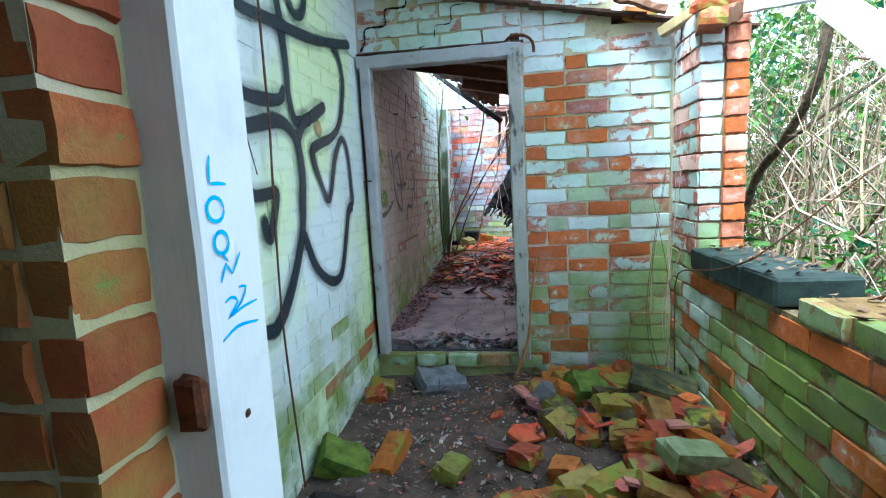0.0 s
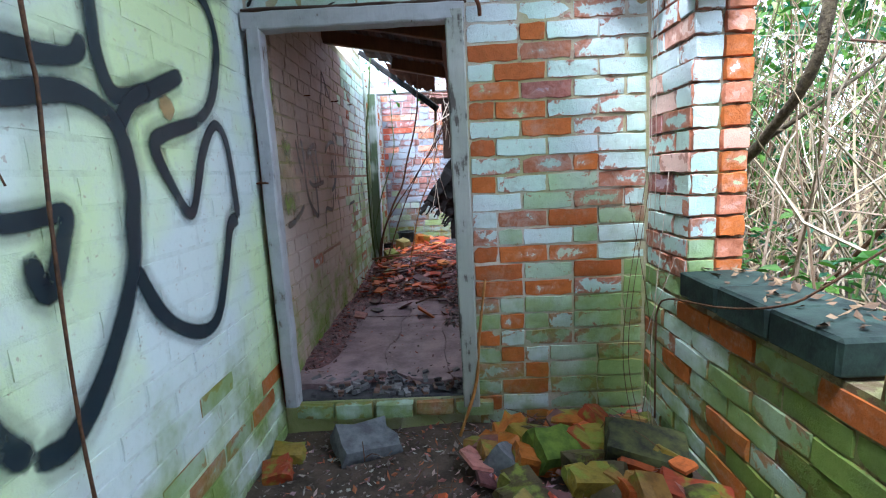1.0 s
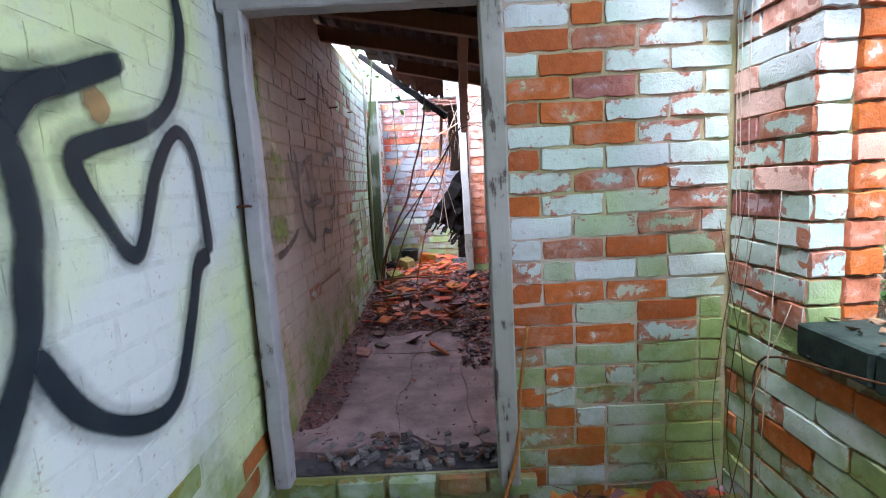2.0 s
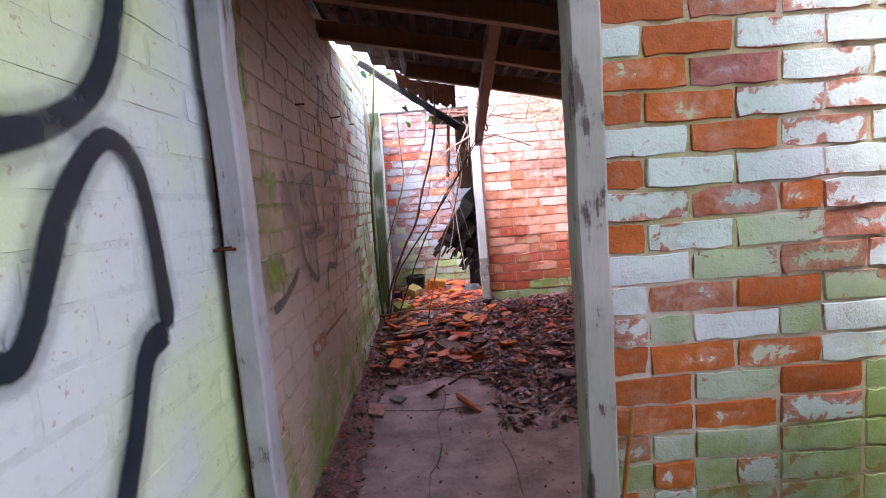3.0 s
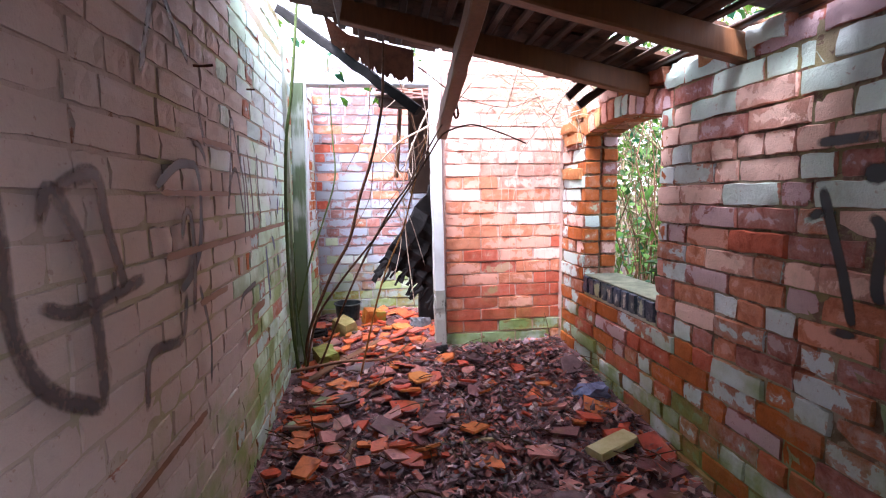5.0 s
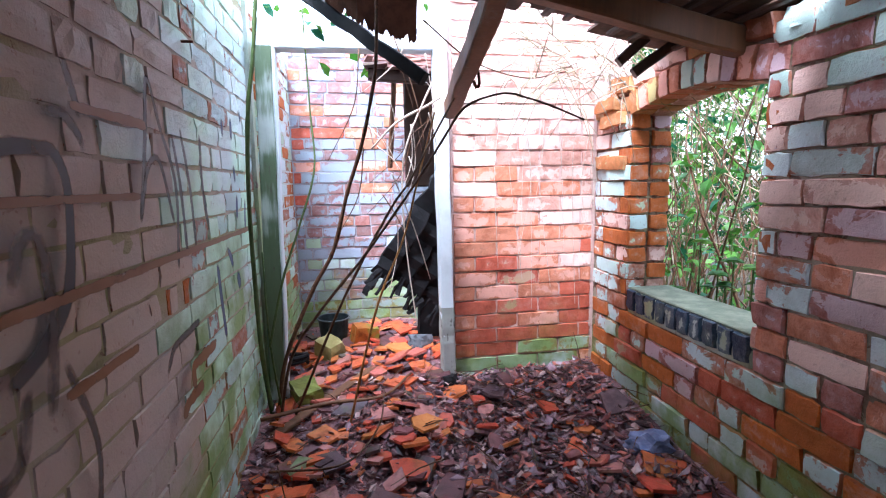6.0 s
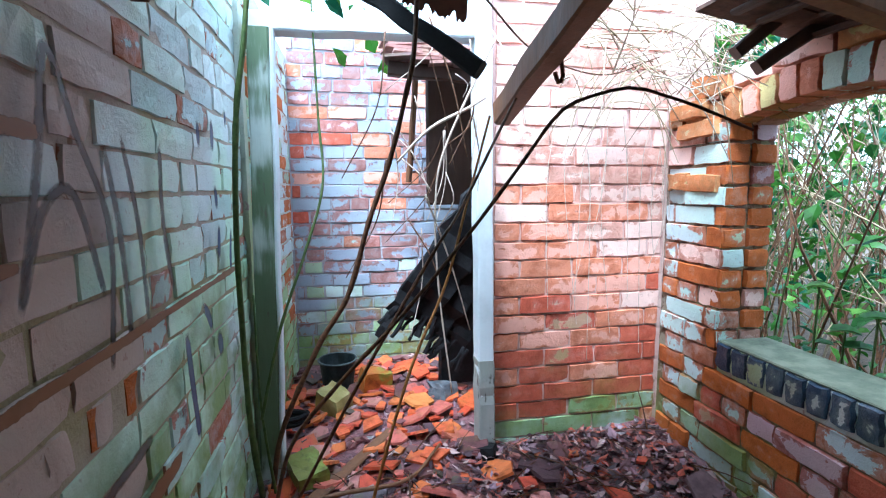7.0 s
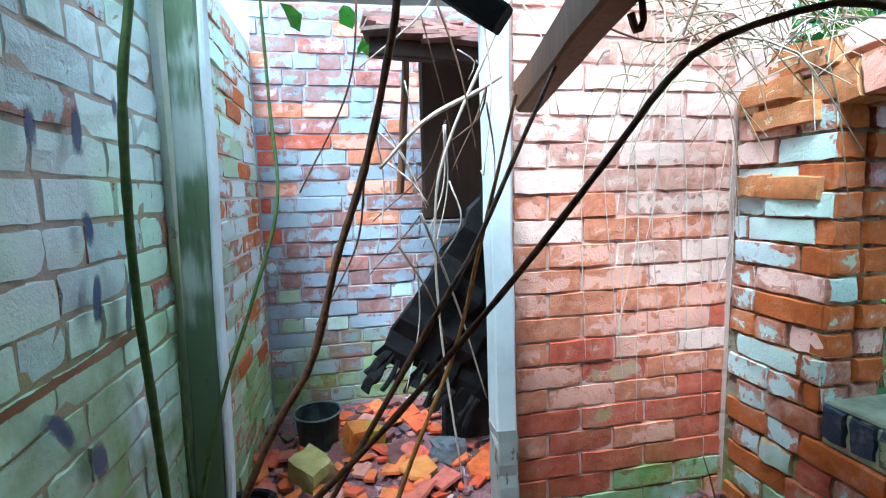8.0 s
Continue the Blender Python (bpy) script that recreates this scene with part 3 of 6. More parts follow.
# ---- walls ----
# west wall of the entrance, thickly painted
w = wall("wall_west_front", [((LEFT - 0.22, 1.99, -0.3), (LEFT - 0.0035, FRONT + 0.02, 2.35))], MORTAR["coat"], "thickly painted pale brick wall with black graffiti")
rng = random.Random(3)
rows = []
for r, u, length, z in brick_rows(1.99, FRONT, -0.22, 2.30):
    style = "L"
    if z < 0.32 and rng.random() < 0.22 and u > 2.9:
        style = pick(rng, "MGW")
    if 3.78 < u < 4.02 and 0.05 < z < 0.2:
        style = "O"
    rows.append((u, length, z, style, rng.uniform(-0.0013, -0.0003) if z > 0.42 + 0.1 * rng.random() else 0.0012))
lay(w, facing_east(LEFT), rows, 0.002, 0.0006, 300, 0.1)

# west wall of the back rooms
w = wall("wall_west_back", [((LEFT - 0.22, FRONT + 0.02, -0.3), (LEFT - 0.008, 6.98, 2.02)), ((LEFT - 0.22, 6.5, 2.02), (LEFT - 0.008, 6.98, 2.2))], MORTAR["dirty"], "dirty cream painted brick wall with faded graffiti and green algae")
rng = random.Random(4)
rows = []
for r, u, length, z in mixed_rows(FRONT + 0.02, 6.98, -0.085, 2.0, rng):
    if abs(u - 5.94) < 0.1 and abs(z - 0.9) < 0.035:
        rows.append((u - 0.06, length / 2, z, "B", -0.003))
        rows.append((u + 0.045, 0.06, z, "O", -0.006))
        continue
    style = "B" if rng.random() < 0.985 else "M"
    if u > 5.6 + 0.5 * rng.random():
        style = pick(rng, "XXXXXWXXM") if u > 6.0 else pick(rng, "XBBBBB")
    rows.append((u, length, z, style, rng.uniform(-0.004, 0.0)))
rows += [(u, length, z, "X", rng.uniform(-0.004, 0.0)) for r, u, length, z in mixed_rows(6.5, 6.98, 2.0, 2.19, rng)]
rows.sort(key=lambda b: b[2] > 1.7)
lay(w, facing_east(LEFT), rows, 0.0045, 0.0012, 300, 0.3, joint=0.0045)

# partition with the first doorway
PLAN = [  # from the top course down, from the door to the corner: each brick's look and its length in half bricks
    "W1W2W2W2", "W2W2W2W1", "W2O1W2W2", "O2M2W2W1", "W1O2W2W2", "O2P2W2W1", "O1O2M2W2", "W2O2M2W1", "O1W2M2W2", "W2M2O1W2", "O1W2G2W2",
    "W2G2G2W1", "W1M2O2G2", "W1G1W2G1W2", "O1O2O2W2", "O2G2O2G1", "O2O2M2G1", "M1W1G2G2G1", "G1O1G1M1G2G1", "O1M1G2G2G1", "W1O1M1G2G2", "M2O1G2G2",
    "W1O2G2G2", "O1W2G2G2", "G2O1G2G2",
]
w = wall("wall_partition", [((0.51, FRONT + 0.008, -0.3), (RIGHT + 0.05, FRONT + 0.105, 1.75)), ((0.51, FRONT + 0.008, 1.75), (0.98, FRONT + 0.105, 2.3)), ((LEFT - 0.1, FRONT + 0.008, 1.69), (0.51, FRONT + 0.105, 2.3)), ((LEFT, FRONT + 0.008, -0.3), (0.51, FRONT + 0.105, -0.045))], MORTAR["sand"], "half-brick partition of flaking limewash over orange brick, cracked above the doorway")
rows, base, top_row = [], 1.54 - 22 * COURSE, 24
rng = random.Random(5)
for r in range(31):
    k, u, z = top_row - r, 0.515, base + (r + 0.5) * COURSE
    course = PLAN[min(k, len(PLAN) - 1)] if k >= 0 else ("W2W2W2W1", "W1W2W2W2")[r % 2]
    for style, halves in zip(course[::2], course[1::2]):
        end = min(RIGHT - 0.004, u + int(halves) * PITCH * 0.475)
        if end - u > 0.04 and not ((u + end) / 2 > 0.93 and z > 1.73):
            rows.append(((u + end) / 2, end - u - 0.006, z, style, rng.uniform(-0.002, 0.002)))
        u = end
for r, u, length, z in brick_rows(LEFT + 0.004, 0.51, base + 24 * COURSE + 0.002, base + 31 * COURSE, 0):
    # the crack climbs in steps from the door head
    shift = 0.007 if u > -0.28 + (r * 0.06) else -0.006
    rows.append((u, length, z + 0.01, "W", shift * 0.6))
lay(w, facing_south(FRONT), rows, 0.0055, 0.0025, 300, 0.7, joint=0.004)

# threshold bricks under the doorway
rows = [(LEFT + 0.05 + (k + 0.5) * 0.19, 0.178, -0.085, pick(rng, "WGMW"), 0.03 + rng.uniform(-0.01, 0.01)) for k in range(5)]
lay(w, facing_south(FRONT), rows, 0.006, 0.004, 300, 2.5)

# east wall of the entrance: low wall, sill and pier
w = wall("wall_east_front", [((RIGHT + 0.008, 1.2, -0.3), (RIGHT + 0.21, FRONT + 0.1, 0.5)), ((RIGHT + 0.012, 3.75, 0.5), (RIGHT + 0.21, FRONT + 0.1, 1.66))], MORTAR["brown"], "low mossy brick wall under a window opening, with a brick pier")
rng = random.Random(6)
rows = []
for r, u, length, z in brick_rows(1.2, FRONT - 0.004, -0.225, 0.49):
    style = pick(rng, "AGAAGAM")
    if z > 0.43:
        style = pick(rng, "OOGO") if u < 3.72 else "W"
    elif rng.random() < 0.1:
        style = "O"
    elif u > 3.55:
        style = pick(rng, "WWGW")
    rows.append((u, length, z, style, rng.uniform(-0.004, 0.004)))
for r, u, length, z in brick_rows(3.735, FRONT - 0.004, 0.49, 1.68):
    rows.append((u, length, z, pick(rng, "WSMWWP") if z > 0.75 else pick(rng, "MMGW"), rng.uniform(-0.003, 0.004)))
lay(w, facing_west(RIGHT), rows, 0.0045, 0.003, 300, 0.8, joint=0.005)
rows = []
for r in range(15):
    z = 0.49 + (r + 0.5) * COURSE
    if z > 0.56:
        white = "M" if 0.75 < z < 1.05 else "W" if z > 1.05 else "G"
        rows.append((RIGHT + 0.052 + 0.004 * (r % 2), 0.1, z, white, 0.004 + rng.uniform(-0.003, 0.003)))
        rows.append((RIGHT + 0.162, 0.1, z, pick(rng, "OKK"), 0.004 + rng.uniform(-0.004, 0.004)))
lay(w, facing_south(3.735), rows, 0.005, 0.003, 300, 1.0, joint=0.005)
# loose brick course that tops the low wall nearer the entrance
rows = [(1.3 + (k + 0.5) * 0.232, 0.22, 0.53, pick(rng, "YAOG"), rng.uniform(-0.012, 0.012)) for k in range(7)]
lay(w, facing_west(RIGHT), rows, 0.006, 0.004, 300, 1.8)
part("bed", box((RIGHT + 0.01, 1.25, 0.495), (RIGHT + 0.2, 2.93, 0.563), 0.004, None, 0.004), plain("mossy_wall_top", (0.12, 0.07, 0.025), (0.24, 0.16, 0.06), 14, 0.9, 0.9), w)

# dark sill blocks
sill = thing("window_sill", "dark glazed sill blocks with algae and dead leaves on them", "sill", kind="structure")
for k, (a, b) in enumerate(((3.0, 3.24), (3.245, 3.49), (3.495, 3.735))):
    bm = bmesh.new()
    add_box(bm, (RIGHT - 0.022, a, 0.51), (RIGHT + 0.24, b, 0.605), 0.008, None, 0.003)
    part("sill_block", bm, plain("dark_sill", (0.008, 0.016, 0.016), (0.03, 0.055, 0.045), 10, 0.7, 0.6) if k == 0 else bpy.data.materials["dark_sill"], sill)

# east wall of the back room, with an arched window opening
X2 = RIGHT2
w = wall("wall_east_back", [
    ((X2 + 0.008, FRONT + 0.1, -0.3), (X2 + 0.21, 5.133, 1.63)),
    ((X2 + 0.012, 5.207, -0.3), (X2 + 0.21, 5.9, 1.63)),
    ((X2 + 0.008, 5.133, -0.3), (X2 + 0.21, 5.207, 0.56)),
    ((X2 + 0.008, 5.133, 0.765), (X2 + 0.21, 5.207, 1.63)),
    ((X2 + 0.19, 5.133, 0.56), (X2 + 0.21, 5.207, 0.765)),
    ((X2 + 0.012, 5.9, -0.3), (X2 + 0.21, 6.68, 0.56)),
    ((X2 + 0.012, 6.68, -0.3), (X2 + 0.21, BACK + 0.1, 1.56)),
], MORTAR["brown"], "flaking red and limewashed brick wall with an arched window opening")
rng = random.Random(8)
rows = []
zb = -0.07
for r, u, length, z in mixed_rows(FRONT + 0.1, BACK - 0.004, zb, zb + 22 * COURSE, rng):
    a, b = u - length / 2, u + length / 2
    if z > 0.55 and a > 5.9 and b < 6.68:
        continue
    if z > 0.55 and a < 5.915 < b:
        b = 5.912
    if z > 0.55 and a < 6.665 < b:
        a = 6.668
    if b - a < 0.04:
        continue
    if 5.13 < (a + b) / 2 < 5.24 and 0.55 < z < 0.77:
        if a > 5.13 and b < 5.3:
            continue
        b = min(b, 5.135) if a < 5.13 else b
        a = max(a, 5.205) if b > 5.21 else a
        if b - a < 0.04:
            continue
    mid = (a + b) / 2
    if z < 0.3:
        style = pick(rng, "WGRWMO")
    elif mid > 6.66:
        style = pick(rng, "WWSMWO") if z > 0.7 else pick(rng, "ORMWO")
    elif z < 0.6:
        style = pick(rng, "OOMRWP")
    elif z < 1.15:
        style = pick(rng, "RPSPGKMW")
    else:
        # paler bricks up here also stand in for the stronger light
        style = pick(rng, "PWSSWSSW")
    if mid > 6.66 and z > 1.52:
        style = pick(rng, "YSYW")
    rows.append((mid, b - a, z, style, rng.uniform(-0.005, 0.005)))
rows.sort(key=lambda q: q[0] < 4.9)
lay(w, facing_west(X2), rows, 0.005, 0.004, 300, 1.0, joint=0.004)
# jambs of the window
rows = []
for r in range(13):
    z = zb + (8 + r + 0.5) * COURSE
    if 0.62 < z < 1.52:
        rows.append((X2 + 0.052, 0.1, z, pick(rng, "WOWO"), 0.004))
        rows.append((X2 + 0.162, 0.1, z, pick(rng, "OSPO"), 0.004))
lay(w, facing_south(6.665), rows, 0.005, 0.004, 300, 1.0)
north = Matrix(((-1, 0, 0, 2 * X2 + 0.21), (0, 1, 0, 5.915), (0, 0, 1, 0), (0, 0, 0, 1)))
lay(w, north, [(u, l, z, s, 0.0) for u, l, z, s, o in rows], 0.005, 0.003, 300, 0.8)
# the flat arch of bricks on edge
n = 11
for k in range(n):
    f = (k + 0.5) / n
    y = 5.9 + 0.79 * f
    rise = 0.05 * math.sin(math.pi * f)
    lean = (f - 0.5) * 24
    for depth, out in ((0.0, 0), (0.105, 1)):
        me = brick_mesh(0.108, BRICK[pick(rng, "PWSMSK" if f < 0.55 else "YSKY")], 0.004, rng.randrange(4), 0.066, 0.1)
        ob = new("arch_brick", me)
        ob.parent = w
        # set on end: its length runs up, its height along the wall
        ob.matrix_basis = facing_west(X2 + depth) @ pose(y, 0.004, 1.545 + rise - 0.004 * out, 0, 90 + lean, 0)
bm = bmesh.new()
for k in range(16):
    f0, f1 = k / 16, (k + 1) / 16
    z0 = 1.6 + 0.05 * math.sin(math.pi * (f0 + f1) / 2)
    add_box(bm, (X2 + 0.012, 5.9 + 0.79 * f0, z0 - 0.1), (X2 + 0.2, 5.9 + 0.79 * f1, z0 - 0.01))
part("arch_mortar", bm, MORTAR["sand"], w)
rows = [(5.3 + (k + 0.5) * 0.2, 0.19, 1.66 + (0.02 if 3 < k < 6 else 0), pick(rng, "YYS") if k > 4 else pick(rng, "KYPW"), rng.uniform(-0.008, 0.008)) for k in range(8)]
lay(w, facing_west(X2), rows, 0.008, 0.005, 300, 3.0)
rows = [(6.8, 0.2, 1.285, "Y", 0.022), (6.92, 0.12, 1.29, "Y", 0.018), (6.82, 0.22, 1.49, "Y", 0.026), (6.88, 0.2, 1.57, "Y", 0.03), (6.76, 0.18, 1.64, "Y", 0.018)]
lay(w, facing_west(X2), rows, 0.008, 0.003, 300, 1.6)
# blue sill bricks set on edge
sill2 = thing("brick_sill", "blue engineering bricks on edge with pale mortar, forming a sill", "sill", kind="structure")
for k in range(10):
    me = brick_mesh(0.1, BRICK["D"], 0.006, rng.randrange(4), 0.067, 0.2)
    ob = new("sill_brick", me)
    ob.parent = sill2
    ob.matrix_basis = facing_west(X2 - 0.003) @ pose(5.915 + (k + 0.5) * 0.075, rng.uniform(-0.004, 0.004), 0.625, 0, 90 + rng.uniform(-2, 2), 0)
part("sill_bed", box((X2 + 0.012, 5.917, 0.56), (X2 + 0.215, 6.663, 0.671), 0.004), MORTAR["pale"], sill2)
part("sill_top", box((X2 + 0.012, 5.92, 0.673), (X2 + 0.225, 6.66, 0.684), 0.004, None, 0.002), plain("dusty_mortar", (0.15, 0.17, 0.12), (0.27, 0.29, 0.21), 14, 0.9, 0.7), sill2, "dusty mortar bed on the sill")

# back wall beside the second doorway
w = wall("wall_north", [((0.545, BACK + 0.008, -0.3), (X2 + 0.2, BACK + 0.105, 2.2))], MORTAR["pink"], "pink and red brick wall with pale limewash, made paler towards its top for the bright light there")
rng = random.Random(9)
rows, zb2 = [], 0.649 - 8 * COURSE
for r, u, length, z in brick_rows(0.55, X2 - 0.004, zb2, zb2 + 27 * COURSE):
    if z < 0.22:
        style = pick(rng, "GGW")
    elif z < 0.3:
        style = pick(rng, "GW") if u > 1.0 else "R"
    elif z < 0.55:
        style = pick(rng, "RRRKRK")
    elif z < 0.95:
        style = pick(rng, "RKKKKK")
    else:
        # the wash gets paler with height: bright light at the top put into colour
        style = "S" if rng.random() < (z - 0.9) / 0.45 else "K"
    if u > 1.2 and rng.random() < 0.5:
        style = pick(rng, "GSK") if z < 0.7 else "S"
    rows.append((u, length, z, style, rng.uniform(-0.002, 0.003)))
lay(w, facing_south(BACK), rows, 0.004, 0.0015, 300, 0.6, joint=0.004)

# far room
w = wall("wall_far", [((LEFT - 0.2, FAR + 0.008, -0.3), (1.6, FAR + 0.1, 2.3))], MORTAR["mauve"], "patchy limewashed brick wall of the roofless far room")
rng = random.Random(10)
rows = []
for r, u, length, z in mixed_rows(LEFT + 0.02, 1.4, -0.05, 2.28, rng):
    if z < 0.8:
        style = pick(rng, "VVWVVG")
    elif z < 1.0:
        style = pick(rng, "VVMWVP")
    elif z < 1.62:
        style = pick(rng, "VRVVPKVV")
    else:
        style = pick(rng, "VVKVPV")
    rows.append((u, length, z, style, rng.uniform(-0.003, 0.003)))
lay(w, facing_south(FAR), rows, 0.004, 0.002, 300, 0.8, joint=0.005)
w = wall("wall_west_far", [((LEFT - 0.22, 6.98, -0.3), (LEFT + 0.012, FAR + 0.1, 2.05))], MORTAR["pale"], "limewashed brick side wall of the far room")
rows = []
for r, u, length, z in brick_rows(7.03, FAR, -0.05, 2.03):
    rows.append((u, length, z, pick(rng, "WGWMO") if z > 0.5 else "G", rng.uniform(-0.004, 0.004)))
lay(w, facing_east(LEFT + 0.02), rows, 0.005, 0.003, 300, 1.0, joint=0.006)
wall("wall_east_far", [((X2 + 0.01, BACK + 0.1, -0.3), (X2 + 0.21, FAR + 0.1, 1.9))], MORTAR["pale"], "limewashed side wall of the far room")

# entrance wall that the camera comes through
w = wall("wall_south", [((LEFT - 0.22, 1.775, -0.3), (0.012, 1.99, 2.35))], MORTAR["sand"], "orange brick wall end beside the entrance, white-pointed")
rng = random.Random(12)
rows = [(u, length, z, "E", 0) for r, u, length, z in brick_rows(LEFT - 0.2, -0.032, -0.2, 2.3, 0)]
lay(w, facing_south(1.765), rows, 0.005, 0.003, 300, 0.8)
rows = [(u, length, z, "E", rng.uniform(-0.003, 0.003)) for r, u, length, z in brick_rows(1.765, 1.885, -0.2, 2.3, 0)]
lay(w, facing_east(0.02), [(1.825, 0.112, z, s, o) for u, l, z, s, o in rows], 0.004, 0.003, 300, 0.6)

wall("wall_south_east", [((1.05, 0.6, -0.3), (1.6, 1.2, 2.35))], MORTAR["pale"], "limewashed wall beside the entrance")
# unseen walls and ceiling, added to dim the light on the entrance bricks
wall("wall_behind", [((-1.6, -1.6, -0.3), (2.4, -1.4, 2.35)), ((-1.6, -1.4, -0.3), (-1.4, 1.775, 2.35)), ((2.2, -1.4, -0.3), (2.4, 0.9, 2.35))], MORTAR["pale"], "unseen limewashed walls added to keep light off the entrance")
solo("ceiling", box((-1.6, -1.6, 2.35), (2.4, 1.8, 2.45)), DARKWOOD, "unseen dark ceiling added to shade the space before the entrance", "ceiling", kind="structure")

# ---- doorways ----
def door_frame(name, label, pieces):
    root = thing(name, label, "door frame", kind="structure")
    for n, a, b, wd, ht, mat, lab in pieces:
        part(n, timber(a, b, wd, ht, 0.0025, 14), mat, root, lab)
    return root


door_frame("door_frame_1", "peeling pale grey door frame without a door", [
    ("jamb", (-0.352, FRONT - 0.03, -0.03), (-0.358, FRONT - 0.03, 1.63), 0.058, 0.075, JAMBWOOD, ""),
    ("jamb", (0.478, FRONT - 0.03, -0.06), (0.468, FRONT - 0.03, 1.66), 0.075, 0.08, GREYWOOD, ""),
    ("head", (-0.4, FRONT - 0.03, 1.655), (0.51, FRONT - 0.03, 1.655), 0.08, 0.07, JAMBWOOD, ""),
    ("packing", (LEFT + 0.013, FRONT - 0.005, -0.05), (LEFT + 0.013, FRONT - 0.005, 1.69), 0.022, 0.03, RUST, "red-brown strip behind the frame"),
    ("batten", (LEFT + 0.01, FRONT - 0.05, 1.7), (0.52, FRONT - 0.05, 1.695), 0.02, 0.016, DARKWOOD, "dark strip over the frame"),
])
door_frame("door_frame_2", "rotting white and green door frame round the far doorway", [
    ("jamb", (-0.366, BACK - 0.04, 0.02), (-0.328, BACK - 0.04, 1.83), 0.076, 0.05, GREENWOOD, "algae-green jamb"),
    ("jamb_strip", (-0.32, BACK - 0.038, 0.02), (-0.282, BACK - 0.038, 1.83), 0.015, 0.058, WHITEWOOD, "white flaking edge of the jamb"),
    ("jamb", (0.515, BACK - 0.02, 0.02), (0.478, BACK - 0.02, 2.25), 0.066, 0.09, WHITEWOOD, ""),
    ("worn_foot", (0.5145, BACK - 0.021, 0.03), (0.504, BACK - 0.021, 0.56), 0.07, 0.094, GREYWOOD, "bare grey foot of the post"),
    ("lintel", (-0.37, BACK - 0.01, 1.855), (0.46, BACK - 0.01, 1.87), 0.09, 0.07, WHITEWOOD, ""),
])
post = thing("entrance_post", "white painted door post with cyan hand lettering and a rusty hinge", "door post", kind="structure")
post_body = part("post", timber((0.02, 1.951, -0.25), (0.02, 1.949, 2.35), 0.115, 0.136, 0.0007, 16), WHITEWOOD, post)
part("hinge", box((0.03, 1.862, 0.67), (0.07, 1.886, 0.74), 0.008, None, 0.004), RUST, post_body, "rusty hinge stub")
part("knot_hole", box((0.074, 1.938, 0.652), (0.0795, 1.95, 0.664), 0.003), RUST, post_body)

# ---- spray paint ----
INK = spray("black_spray_paint", (0.004, 0.012, 0.02), 0.97, 70, 0.6, 0.06, 0.85)
HALO = spray("black_overspray", (0.01, 0.025, 0.03), 0.42, 90, 0.5, 0.1, 1.3)
FADED = spray("faded_grey_spray_paint", (0.028, 0.025, 0.026), 0.95, 40, 1.0, 0.12, 1.15)
BLUE = spray("blue_spray_paint", (0.012, 0.025, 0.09), 0.95, 60, 0.8, 0.1, 1.0)
CYAN = spray("cyan_marker", (0.0, 0.28, 0.6), 1.0)
ERODED = spray("crumbled_brown_joint", (0.15, 0.065, 0.025), 1.0, 18, 3.0, 0.3, 0.6)
MOSS = spray("green_algae_patch", (0.1, 0.15, 0.008), 0.95, 16, 2.0, 0.35, 1.2)
THINMOSS = spray("thin_green_algae", (0.13, 0.15, 0.03), 0.55, 12, 2.2, 0.3, 1.5)


def stroke(name, points, width, material, parent, x, soft_end=2):
    """A flat painted line on a wall that looks along +x, through points (y, z)."""
    pts = spline([(x, y, z) for y, z in points], 0.012)
    vs, cover, fs = [], [], []
    n = len(pts)
    for k, o in enumerate(pts):
        d = (pts[min(k + 1, n - 1)] - pts[max(k - 1, 0)]).normalized()
        s = Vector((0, d.z, -d.y))
        w = width * (0.9 + 0.25 * noise.noise(o * 6)) * min(1.0, 0.7 + 0.3 * min(k, n - 1 - k) / 3)
        for f, c in ((-0.62, 0.0), (-0.4, 0.75), (0, 1.0), (0.4, 0.75), (0.62, 0.0)):
            vs.append(o + s * w * f)
            cover.append(c * min(1.0, 0.25 + min(k, n - 1 - k) / soft_end))
    for k in range(n - 1):
        for j in range(4):
            a = 5 * k + j
            fs.append((a, a + 1, a + 6, a + 5))
    me = bpy.data.meshes.new(name)
    me.from_pydata(vs, [], fs)
    me.attributes.new("cover", "FLOAT", "POINT").data.foreach_set("value", cover)
    me.materials.append(material)
    ob = new(name, me)
    ob.parent = parent
    ob.visible_shadow = False
    return ob


